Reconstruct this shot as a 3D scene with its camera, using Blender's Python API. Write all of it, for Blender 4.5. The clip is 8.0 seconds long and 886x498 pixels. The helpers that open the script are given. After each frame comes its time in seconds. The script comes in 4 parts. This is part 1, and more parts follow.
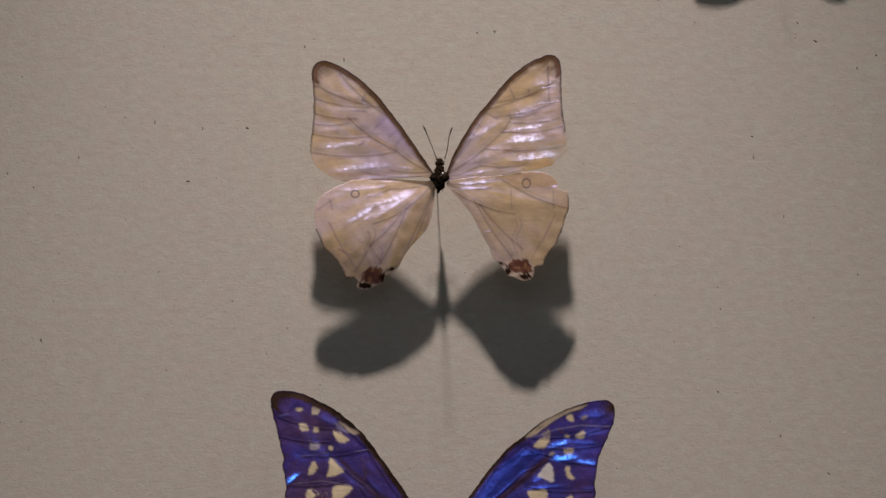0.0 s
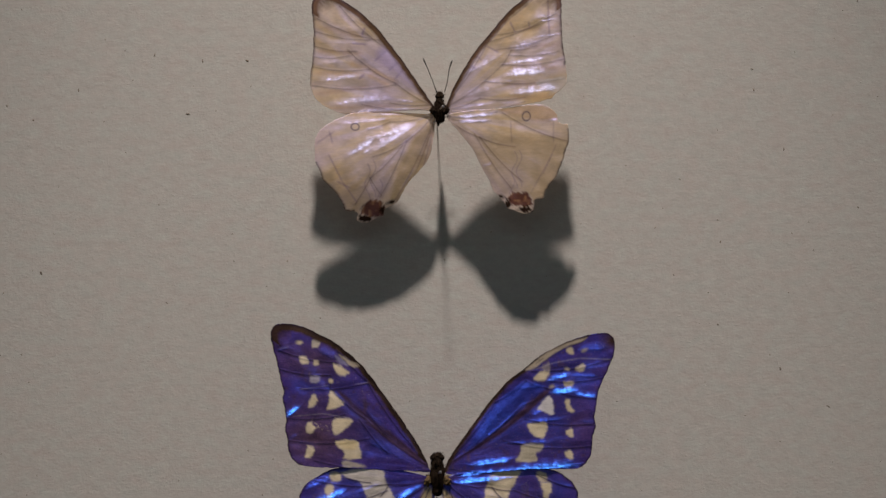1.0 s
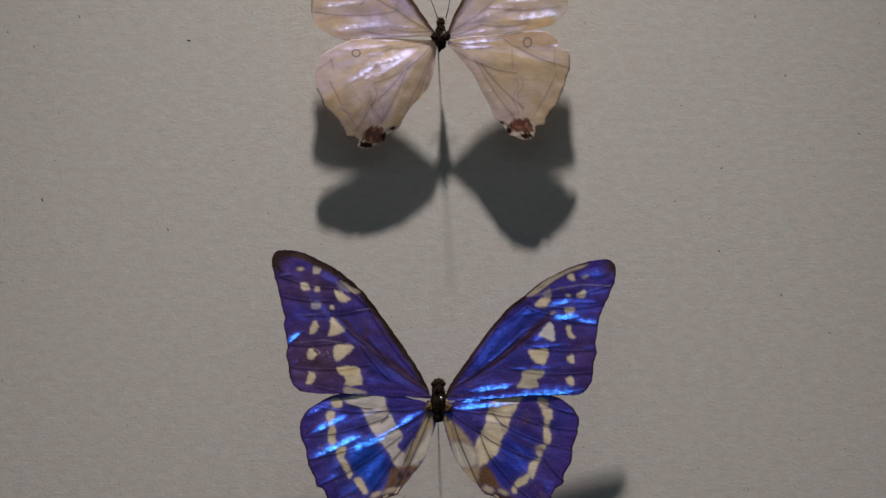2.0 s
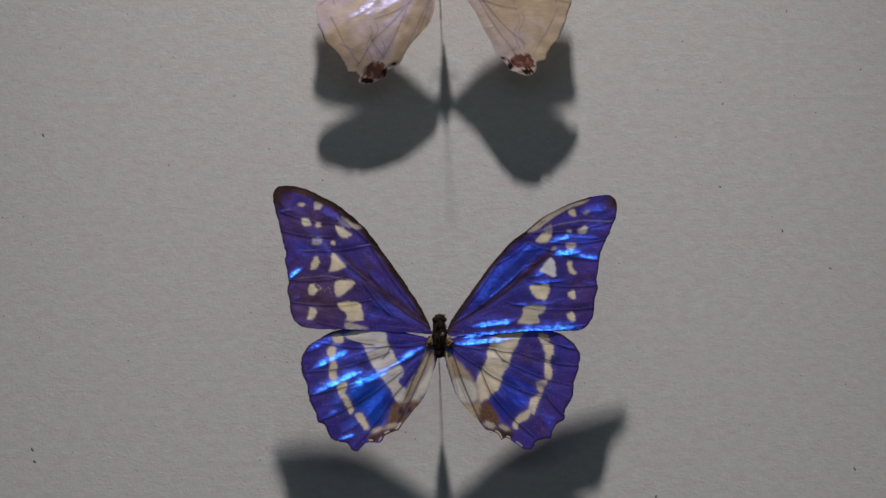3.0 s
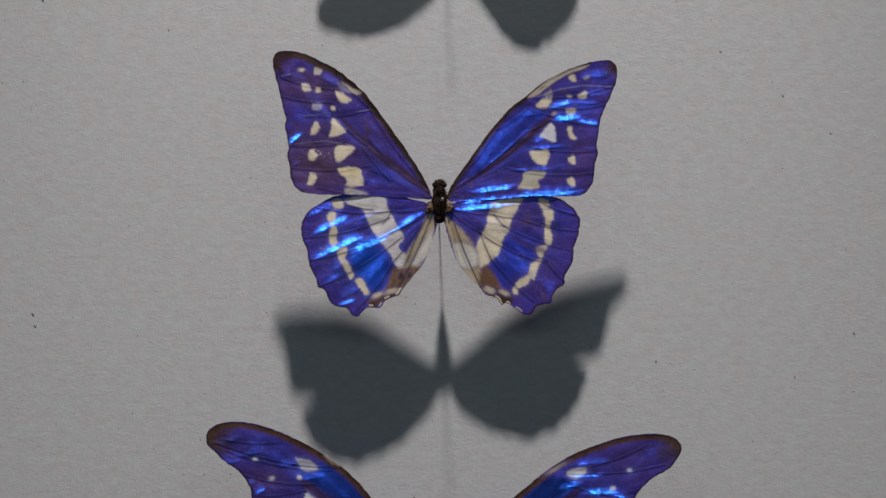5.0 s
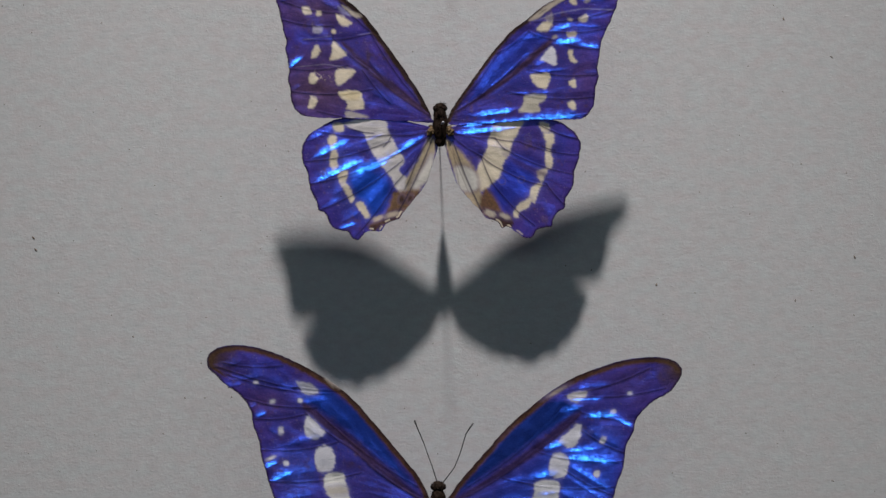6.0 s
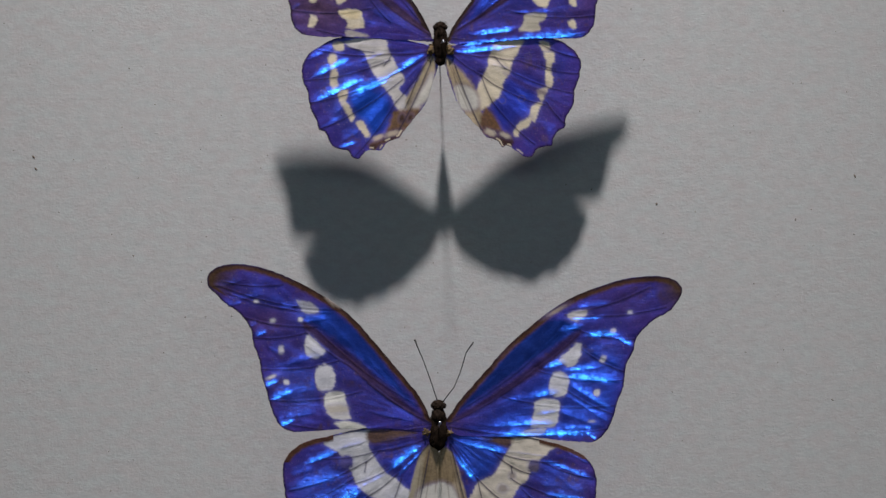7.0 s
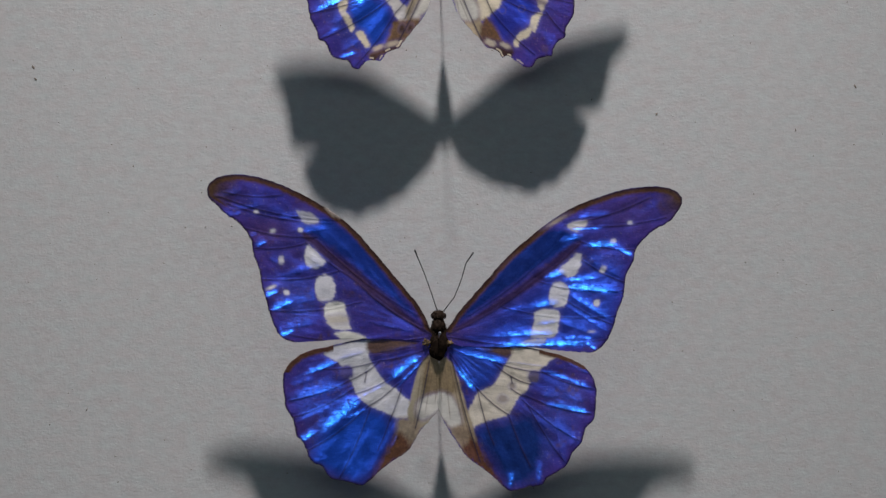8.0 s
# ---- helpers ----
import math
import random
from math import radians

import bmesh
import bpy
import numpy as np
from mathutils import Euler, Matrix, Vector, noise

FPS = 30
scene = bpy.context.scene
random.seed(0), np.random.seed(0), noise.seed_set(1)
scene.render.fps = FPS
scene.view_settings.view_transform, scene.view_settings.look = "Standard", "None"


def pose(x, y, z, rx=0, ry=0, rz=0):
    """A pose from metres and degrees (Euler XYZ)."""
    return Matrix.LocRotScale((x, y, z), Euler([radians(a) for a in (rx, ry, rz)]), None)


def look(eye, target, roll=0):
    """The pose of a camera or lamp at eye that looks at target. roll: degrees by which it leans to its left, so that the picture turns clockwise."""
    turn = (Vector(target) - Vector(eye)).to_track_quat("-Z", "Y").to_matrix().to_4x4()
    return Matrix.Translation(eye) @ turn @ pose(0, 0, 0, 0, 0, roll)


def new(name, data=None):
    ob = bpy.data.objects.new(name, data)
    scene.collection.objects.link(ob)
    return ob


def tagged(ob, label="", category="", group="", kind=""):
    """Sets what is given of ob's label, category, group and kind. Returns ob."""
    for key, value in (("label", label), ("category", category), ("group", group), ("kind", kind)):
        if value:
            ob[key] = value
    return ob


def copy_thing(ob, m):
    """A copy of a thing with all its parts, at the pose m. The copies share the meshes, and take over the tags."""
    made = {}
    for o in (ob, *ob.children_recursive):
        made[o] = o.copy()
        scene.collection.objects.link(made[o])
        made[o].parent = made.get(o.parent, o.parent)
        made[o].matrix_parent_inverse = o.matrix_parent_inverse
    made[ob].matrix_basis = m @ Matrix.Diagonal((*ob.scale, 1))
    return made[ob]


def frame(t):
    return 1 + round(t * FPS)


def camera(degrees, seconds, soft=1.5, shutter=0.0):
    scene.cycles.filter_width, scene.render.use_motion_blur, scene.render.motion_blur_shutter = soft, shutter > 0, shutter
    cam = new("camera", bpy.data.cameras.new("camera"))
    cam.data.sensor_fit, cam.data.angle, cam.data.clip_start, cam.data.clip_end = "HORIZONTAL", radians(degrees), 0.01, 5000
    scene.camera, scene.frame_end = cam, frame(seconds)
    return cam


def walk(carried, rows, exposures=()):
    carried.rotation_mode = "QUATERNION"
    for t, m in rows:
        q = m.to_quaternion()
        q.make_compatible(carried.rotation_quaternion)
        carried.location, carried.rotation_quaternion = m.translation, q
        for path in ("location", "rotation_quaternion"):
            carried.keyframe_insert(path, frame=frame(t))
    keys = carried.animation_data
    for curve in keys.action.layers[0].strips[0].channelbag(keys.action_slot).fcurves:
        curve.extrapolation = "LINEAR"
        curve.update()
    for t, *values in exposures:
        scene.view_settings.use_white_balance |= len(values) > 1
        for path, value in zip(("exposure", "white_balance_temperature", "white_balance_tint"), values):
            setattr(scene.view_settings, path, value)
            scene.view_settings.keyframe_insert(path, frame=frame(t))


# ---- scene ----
# ---- camera: it stands in front of the board and tilts slowly down ----
UNIT = 1 / 6000          # drafting unit of the specimens: a sixth of a millimetre
LENS = 12.0
DIST = 784 * UNIT / math.tan(radians(LENS / 2))
EYE = 1.5
MID = 961.0              # drafting height level with the eye
cam = camera(LENS, 8.0, soft=1.5)
DRIFT = [(0.0, 0.0, 0.0), (0.5, 0.2, 58.5), (1.0, 0.0, 119.1), (1.5, 1.3, 194.3), (1.7, 1.5, 219.3), (2.8, 3.7, 334.1), (3.0, 3.9, 363.6), (3.5, 4.2, 421.7), (4.0, 3.8, 497.8),
         (4.2, 3.8, 526.8), (5.3, 4.0, 640.5), (5.5, 4.0, 674.5), (6.0, 5.1, 737.6), (6.5, 5.2, 797.2), (7.0, 5.4, 881.1), (7.5, 5.3, 961.8), (8.0, 5.4, 1040.3)]
EXPOSURES = [(0.0, -0.38, 7130, 22), (0.5, -0.38, 6980, 20), (1.0, -0.38, 6750, 18), (1.5, -0.36, 6600, 17), (3.0, -0.18, 5980, 16), (3.5, -0.09, 5920, 15), (5.5, 0.10, 5850, 15), (7.0, 0.20, 5820, 15), (8.0, 0.24, 5820, 15)]


def aim(sideways, down):
    return look((0, -DIST, EYE), (-sideways * UNIT, 0, EYE + (MID - 441 - down) * UNIT))


walk(cam, [(t, aim(a, b)) for t, a, b in DRIFT], EXPOSURES)

# ---- light: one gallery spot above the board, and an unseen dim cool fill added to lift the shadows ----
world = bpy.data.worlds.new("world")
world.use_nodes = True
world.node_tree.nodes["Background"].inputs[0].default_value = (0.02, 0.021, 0.022, 1)
scene.world = world
spot = new("gallery_spot_light", bpy.data.lights.new("gallery_spot_light", "SPOT"))
spot.data.energy, spot.data.color = 123, (1.0, 0.93, 0.84)
spot.data.spot_size, spot.data.spot_blend, spot.data.shadow_soft_size = radians(27.5), 1.0, 0.029
spot.matrix_world = look((-0.028, -0.47, 2.63), (0, 0, 1.36))
# fill light added overhead; it sets the tone of the shadows
glow = new("added_fill_light", bpy.data.lights.new("added_fill_light", "AREA"))
glow.data.shape, glow.data.size, glow.data.size_y = "RECTANGLE", 4.0, 1.6
glow.data.energy, glow.data.color = 27, (0.80, 0.98, 0.98)
glow.matrix_world = look((0, -3.0, 3.14), (0, -2.4, 0))


# ---- materials ----
def material(name):
    m = bpy.data.materials.new(name)
    m.use_nodes = True
    t = m.node_tree
    return m, t.nodes, t.links, t.nodes["Principled BSDF"]


def mapped(nodes, links, scale):
    co, mp = nodes.new("ShaderNodeTexCoord"), nodes.new("ShaderNodeMapping")
    mp.inputs["Scale"].default_value = scale
    links.new(co.outputs["Object"], mp.inputs["Vector"])
    return mp.outputs["Vector"]


def noisy(nodes, links, vector, scale, detail=3.0, rough=0.55):
    n = nodes.new("ShaderNodeTexNoise")
    n.inputs["Scale"].default_value, n.inputs["Detail"].default_value, n.inputs["Roughness"].default_value = scale, detail, rough
    links.new(vector, n.inputs["Vector"])
    return n.outputs["Fac"]


def ramp(nodes, links, fac, stops):
    r = nodes.new("ShaderNodeValToRGB")
    while len(r.color_ramp.elements) < len(stops):
        r.color_ramp.elements.new(0.5)
    for e, (p, c) in zip(r.color_ramp.elements, stops):
        e.position, e.color = p, (*c, 1)
    links.new(fac, r.inputs["Fac"])
    return r.outputs["Color"]


def bump(nodes, links, height, strength, distance, normal=None):
    b = nodes.new("ShaderNodeBump")
    b.inputs["Strength"].default_value, b.inputs["Distance"].default_value = strength, distance
    links.new(height, b.inputs["Height"])
    if normal:
        links.new(normal, b.inputs["Normal"])
    return b.outputs["Normal"]


def plain(name, colour, rough, metal=0.0, grain=200.0, vary=0.25):
    m, nodes, links, bsdf = material(name)
    v = mapped(nodes, links, (1, 1, 1))
    n = noisy(nodes, links, v, grain)
    lo, hi = [c * (1 - vary) for c in colour], [min(1, c * (1 + vary)) for c in colour]
    links.new(ramp(nodes, links, n, [(0.3, lo), (0.7, hi)]), bsdf.inputs["Base Color"])
    links.new(bump(nodes, links, n, 0.25, 0.2 / grain), bsdf.inputs["Normal"])
    bsdf.inputs["Roughness"].default_value, bsdf.inputs["Metallic"].default_value = rough, metal
    bsdf.inputs["Specular IOR Level"].default_value = 0.06 if rough > 0.7 else 0.5
    return m


def linen():
    m, nodes, links, bsdf = material("linen_cloth")
    weft = noisy(nodes, links, mapped(nodes, links, (0.5, 1, 1)), 1500, 3.0)
    warp = noisy(nodes, links, mapped(nodes, links, (1, 1, 0.5)), 1300, 2.0)
    slub = noisy(nodes, links, mapped(nodes, links, (0.5, 1, 1)), 520, 4.0)
    cloud = noisy(nodes, links, mapped(nodes, links, (0.6, 1, 1)), 260, 3.0)
    mix = nodes.new("ShaderNodeMath")
    mix.operation = "MULTIPLY_ADD"
    links.new(warp, mix.inputs[0])
    mix.inputs[1].default_value = 0.6
    links.new(weft, mix.inputs[2])
    mix2 = nodes.new("ShaderNodeMath")
    mix2.operation = "MULTIPLY_ADD"
    links.new(slub, mix2.inputs[0])
    mix2.inputs[1].default_value = 0.3
    links.new(mix.outputs[0], mix2.inputs[2])
    thread = ramp(nodes, links, mix.outputs[0], [(0.5, (0.935, 0.935, 0.935)), (1.0, (1.0, 1.0, 1.0))])
    tone = ramp(nodes, links, slub, [(0.25, (0.345, 0.337, 0.32)), (0.75, (0.400, 0.393, 0.377))])
    stain = ramp(nodes, links, cloud, [(0.3, (0.985, 0.94, 0.93)), (0.7, (0.95, 0.99, 0.985))])
    last = tone
    for layer in (stain, thread):
        mult = nodes.new("ShaderNodeMix")
        mult.data_type, mult.blend_type = "RGBA", "MULTIPLY"
        mult.inputs["Factor"].default_value = 1
        links.new(last, mult.inputs[6])
        links.new(layer, mult.inputs[7])
        last = mult.outputs[2]
    links.new(last, bsdf.inputs["Base Color"])
    links.new(bump(nodes, links, mix2.outputs[0], 0.62, 0.00013), bsdf.inputs["Normal"])
    bsdf.inputs["Roughness"].default_value = 0.95
    bsdf.inputs["Specular IOR Level"].default_value = 0.1
    return m


def wing_skin(name, dim_sheen, bright_sheen, base_rough, sheen_rough, thin, relief, gap):
    """Scaled wing membrane: pigment, a coloured gloss of the scales, and a little light coming through."""
    m, nodes, links, bsdf = material(name)
    col, irid, clear = (nodes.new("ShaderNodeAttribute") for _ in range(3))
    col.attribute_name, irid.attribute_name, clear.attribute_name = "pigment", "iridescence", "thinness"
    scales = noisy(nodes, links, mapped(nodes, links, (1, 1, 1)), 3800, 2.0, 0.7)
    rows = noisy(nodes, links, mapped(nodes, links, (0.35, 1, 1)), 1700, 3.0, 0.6)
    add = nodes.new("ShaderNodeMath")
    links.new(scales, add.inputs[0])
    links.new(rows, add.inputs[1])
    normal = bump(nodes, links, add.outputs[0], relief, 0.0001)
    grain = ramp(nodes, links, rows, [(0.3, (0.86, 0.86, 0.86)), (0.7, (1.0, 1.0, 1.0))])
    mult = nodes.new("ShaderNodeMix")
    mult.data_type, mult.blend_type = "RGBA", "MULTIPLY"
    mult.inputs["Factor"].default_value = 1
    links.new(col.outputs["Color"], mult.inputs[6])
    links.new(grain, mult.inputs[7])
    links.new(mult.outputs[2], bsdf.inputs["Base Color"])
    bsdf.inputs["Roughness"].default_value = base_rough
    bsdf.inputs["Specular IOR Level"].default_value = 0.08
    links.new(normal, bsdf.inputs["Normal"])
    gloss = nodes.new("ShaderNodeBsdfAnisotropic")
    tint, hue = nodes.new("ShaderNodeAttribute"), nodes.new("ShaderNodeMix")
    tint.attribute_name, hue.data_type = "tint", "RGBA"
    links.new(tint.outputs["Fac"], hue.inputs["Factor"])
    hue.inputs[6].default_value, hue.inputs[7].default_value = (*dim_sheen, 1), (*bright_sheen, 1)
    links.new(hue.outputs[2], gloss.inputs["Color"])
    gloss.inputs["Roughness"].default_value = sheen_rough
    glint_lean = nodes.new("ShaderNodeAttribute")
    glint_lean.attribute_name = "glint_lean"
    hatch = nodes.new("ShaderNodeMapRange")
    links.new(add.outputs[0], hatch.inputs["Value"])
    for k, v in enumerate((0.7, 1.3, 0.45, 1.5)):
        hatch.inputs[k + 1].default_value = v
    raised = nodes.new("ShaderNodeMath")
    raised.operation = "MULTIPLY"
    links.new(glint_lean.outputs["Fac"], raised.inputs[0])
    links.new(hatch.outputs[0], raised.inputs[1])
    lean, leant, unit = (nodes.new("ShaderNodeVectorMath") for _ in range(3))
    lean.operation, leant.operation, unit.operation = "SCALE", "ADD", "NORMALIZE"
    lean.inputs[0].default_value = (0, 0, 0.85)      # tilts the gloss normal up towards the spot, so glints show where drawn
    links.new(raised.outputs[0], lean.inputs["Scale"])
    links.new(normal, leant.inputs[0])
    links.new(lean.outputs[0], leant.inputs[1])
    links.new(leant.outputs[0], unit.inputs[0])
    links.new(unit.outputs[0], gloss.inputs["Normal"])
    mix = nodes.new("ShaderNodeMixShader")
    links.new(irid.outputs["Fac"], mix.inputs[0])
    links.new(bsdf.outputs[0], mix.inputs[1])
    links.new(gloss.outputs[0], mix.inputs[2])
    through_light = nodes.new("ShaderNodeBsdfTranslucent")
    links.new(mult.outputs[2], through_light.inputs["Color"])
    part_thin = nodes.new("ShaderNodeMath")
    part_thin.operation = "MULTIPLY"
    links.new(clear.outputs["Fac"], part_thin.inputs[0])
    part_thin.inputs[1].default_value = thin
    mix2 = nodes.new("ShaderNodeMixShader")
    links.new(part_thin.outputs[0], mix2.inputs[0])
    links.new(mix.outputs[0], mix2.inputs[1])
    links.new(through_light.outputs[0], mix2.inputs[2])
    gaps, part_clear, mix3 = nodes.new("ShaderNodeBsdfTransparent"), nodes.new("ShaderNodeMath"), nodes.new("ShaderNodeMixShader")
    part_clear.operation = "MULTIPLY"
    links.new(clear.outputs["Fac"], part_clear.inputs[0])
    part_clear.inputs[1].default_value = gap         # missing scales let some light straight through
    links.new(part_clear.outputs[0], mix3.inputs[0])
    links.new(mix2.outputs[0], mix3.inputs[1])
    links.new(gaps.outputs[0], mix3.inputs[2])
    links.new(mix3.outputs[0], nodes["Material Output"].inputs["Surface"])
    return m


LINEN = linen()
BLUE = wing_skin("blue_scaled_wing", (0.060, 0.100, 1.0), (0.035, 0.28, 1.0), 0.6, 0.42, 0.25, 0.6, 0.2)
PEARL = wing_skin("pearly_wing", (0.46, 0.43, 1.0), (0.54, 0.64, 1.0), 0.6, 0.50, 0.75, 0.25, 0.31)
FUR = plain("dark_brown_fur", (0.013, 0.008, 0.005), 0.8, grain=2500, vary=0.5)
HORN = plain("black_horn", (0.012, 0.010, 0.009), 0.35, grain=1500)
EYES = plain("dark_glossy_eye", (0.012, 0.008, 0.006), 0.75, grain=3000)
BELLY = plain("pale_fur", (0.11, 0.075, 0.04), 0.8, grain=1800, vary=0.4)
STEEL = plain("steel_pin", (0.35, 0.35, 0.36), 0.3, 1.0, grain=900)
FLECK = plain("dark_fibre", (0.15, 0.12, 0.095), 0.9, grain=3000, vary=0.5)
# surfaces of the unseen room, bright enough to bounce light into the shadows
BOUNCE_PLASTER = plain("bounce_plaster", (0.60, 0.60, 0.59), 0.9, grain=9, vary=0.08)
BOUNCE_FLOOR = plain("bounce_floor", (0.20, 0.18, 0.165), 0.6, grain=6, vary=0.2)


# ---- building helpers ----
def finish(name, bm, mat, parent=None, label=""):
    me = bpy.data.meshes.new(name)
    bm.to_mesh(me)
    bm.free()
    me.materials.append(mat)
    ob = new(name, me)
    if parent:
        ob.parent = parent
    if label:
        ob["label"] = label
    return ob


def slab(name, lo, hi, mat, bevel=0.0):
    bm = bmesh.new()
    bmesh.ops.create_cube(bm, size=1)
    for v in bm.verts:
        v.co = [(a + b) / 2 + c * (b - a) for a, b, c in zip(lo, hi, v.co)]
    if bevel:
        bmesh.ops.bevel(bm, geom=bm.edges[:], offset=bevel, segments=3, affect="EDGES", profile=0.5)
    return finish(name, bm, mat)


SHEETS = {}              # where each specimen's drafting sheet lies on the board


def place(x, y, h, sheet=(0, 0)):
    """The point over the board, h metres in front of it, at the drafted place (x, y)."""
    f = (DIST - h) / DIST
    return ((x + sheet[0] - 784) * UNIT * f, -h, EYE + (MID - y - sheet[1]) * UNIT * f)


def anchor(ob):
    """The place of the thing that a part belongs to, and its drafting sheet."""
    while ob.parent:
        ob = ob.parent
    return ob.location, SHEETS.get(ob.name, (0, 0))


def speckle(x, y, size, seed):
    """Smooth value noise, -1 to 1."""
    u, v = np.asarray(x, float) / size, np.asarray(y, float) / size
    i, j = np.floor(u), np.floor(v)
    a, b = u - i, v - j
    a, b = a * a * (3 - 2 * a), b * b * (3 - 2 * b)

    def corner(p, q):
        r = np.sin(p * 127.1 + q * 311.7 + seed * 74.7) * 43758.5453
        return 2 * (r - np.floor(r)) - 1
    return (corner(i, j) * (1 - a) + corner(i + 1, j) * a) * (1 - b) + (corner(i, j + 1) * (1 - a) + corner(i + 1, j + 1) * a) * b


def rounded(pts, n=8):
    """Closed smooth curve through the points."""
    p, out = np.array(pts, float).reshape(-1, 2), []
    for k in range(len(p)):
        a, b, c, d = p[k - 1], p[k], p[(k + 1) % len(p)], p[(k + 2) % len(p)]
        for s in np.arange(n) / n:
            out.append(0.5 * (2 * b + (c - a) * s + (2 * a - 5 * b + 4 * c - d) * s ** 2 + (3 * b - a - 3 * c + d) * s ** 3))
    return np.array(out)


def to_line(x, y, a, b):
    """Distance to the stretch a-b, the share along it, and the side (positive: above)."""
    dx, dy = b[0] - a[0], b[1] - a[1]
    ll = dx * dx + dy * dy + 1e-9
    s = np.clip(((x - a[0]) * dx + (y - a[1]) * dy) / ll, 0, 1)
    ex, ey = x - a[0] - s * dx, y - a[1] - s * dy
    side = (ex * dy - ey * dx) * (1 if dx > 0 else -1) / math.sqrt(ll)
    return np.hypot(ex, ey), s, side


def depth_in(x, y, poly):
    """Signed distance to a closed outline (negative inside) and the nearest point on it."""
    best = np.full(x.shape, 1e9)
    nx, ny = np.zeros(x.shape), np.zeros(x.shape)
    inside = np.zeros(x.shape, bool)
    for k in range(len(poly)):
        (x0, y0), (x1, y1) = poly[k - 1], poly[k]
        dx, dy = x1 - x0, y1 - y0
        s = np.clip(((x - x0) * dx + (y - y0) * dy) / (dx * dx + dy * dy + 1e-9), 0, 1)
        px, py = x0 + s * dx, y0 + s * dy
        d = (x - px) ** 2 + (y - py) ** 2
        m = d < best
        best[m], nx[m], ny[m] = d[m], px[m], py[m]
        if y0 != y1:
            inside ^= ((y0 > y) != (y1 > y)) & (x < x0 + (y - y0) * dx / dy)
    best = np.sqrt(best)
    return np.where(inside, -best, best), nx, ny


def soft(d, width=1.6):
    return np.clip(0.5 - d / width, 0, 1)


class Wing:
    """A wing drafted in flat units: sheet points inside the outline, with pigment, gloss and relief laid on them."""

    def __init__(self, outline, colour, irid=0.5, thin=0.2, seed=1, step=1.3, nick=0.8):
        line = rounded(outline)
        line = line + nick * np.stack([speckle(line[:, 0], line[:, 1], 5, seed + 51) + 0.6 * speckle(line[:, 0], line[:, 1], 11, seed + 53), speckle(line[:, 0], line[:, 1], 5, seed + 52)], 1)
        lo, hi = line.min(0) - 3 * step, line.max(0) + 3 * step
        gx, gy = np.meshgrid(np.arange(lo[0], hi[0], step), np.arange(lo[1], hi[1], step))
        rows, cols = gx.shape
        d, nx, ny = depth_in(gx, gy, line)
        ok = d < 0
        quad = ok[:-1, :-1] | ok[1:, :-1] | ok[:-1, 1:] | ok[1:, 1:]
        ids = np.arange(rows * cols).reshape(rows, cols)
        q = np.stack([ids[:-1, :-1], ids[1:, :-1], ids[1:, 1:], ids[:-1, 1:]], -1)[quad]
        used, flat = np.unique(q, return_inverse=True)
        self.quads = flat.reshape(-1, 4)
        x, y, dd = gx.ravel()[used], gy.ravel()[used], d.ravel()[used]
        out = dd > 0
        x[out], y[out] = nx.ravel()[used][out], ny.ravel()[used][out]
        self.x, self.y, self.edge = x, y, np.maximum(-dd, 0)
        n = len(x)
        self.rgb = np.tile(np.array(colour, float), (n, 1))
        self.irid, self.thin, self.h = np.full(n, float(irid)), np.full(n, float(thin)), np.zeros(n)
        self.seed, self.pleat, self.spread, self.halo, self.tint = seed, 0.2, 1.0, None, np.full(n, 0.3)
        self.rays = self.streaks(*outline[:2])
        self.glint_lean = self.rays * 0.40 - 0.02
        rad, ang = np.hypot(x - outline[0], y - outline[1]), np.arctan2(y - outline[1], np.abs(x - outline[0]))
        comb = speckle(rad * 0.25, ang * 260, 2.6, seed + 4)      # scale rows fray the marks along the rays
        self.rag = speckle(x, y, 2.4, seed) * 0.5 + speckle(x, y, 7, seed + 5) * 0.8 + comb * 1.3
        self.grain = 1.0

    def streaks(self, bx, by):
        """Uneven rays that run out from the wing's root."""
        r, a = np.hypot(self.x - bx, self.y - by), np.arctan2(self.y - by, np.abs(self.x - bx))
        return speckle(r, a * 900, 55, self.seed + 21) * 0.6 + speckle(r, a * 900, 22, self.seed + 22) * 0.4

    def paint(self, mask, colour, irid=None, thin=None):
        self.rgb += mask[:, None] * (np.array(colour, float) - self.rgb)
        if irid is not None:
            self.irid += mask * (irid - self.irid)
        if thin is not None:
            self.thin += mask * (thin - self.thin)

    def spots(self, rows, colour, irid=0.1, thin=0.4, rag=1.0):
        for cx, cy, rx, ry, turn in rows:
            c, s = math.cos(turn), math.sin(turn)
            u, v = (self.x - cx) * c + (self.y - cy) * s, -(self.x - cx) * s + (self.y - cy) * c
            r = (np.abs(u / rx) ** 2.5 + np.abs(v / ry) ** 2.5) ** 0.4
            if self.halo:
                self.paint(soft((r - 1) * min(rx, ry) - 1, 9) * 0.5, self.halo)
            self.paint(soft((r - 1) * min(rx, ry) + self.rag * rag * min(1, min(rx, ry) / 7), 3.4), colour, irid, thin)

    def field(self, pts, colour, irid=0.1, thin=0.2, rag=1.0, width=3.8, amount=1.0):
        d, _, _ = depth_in(self.x, self.y, rounded(pts, 5))
        if self.halo and min(colour) > 0.4:
            self.paint(soft(d - 2, 13) * 0.6, self.halo)
        self.paint(soft(d + self.rag * rag, width) * amount, colour, irid, thin)

    def sheen(self, pts, amount):
        """A patch of sheen drawn in: gloss tilt and tint are raised in rays."""
        patch = soft(depth_in(self.x, self.y, rounded(pts, 5))[0] + 6 + self.rag, 26) * np.clip(1 - 2 * self.rgb.mean(1), 0.15, 1)
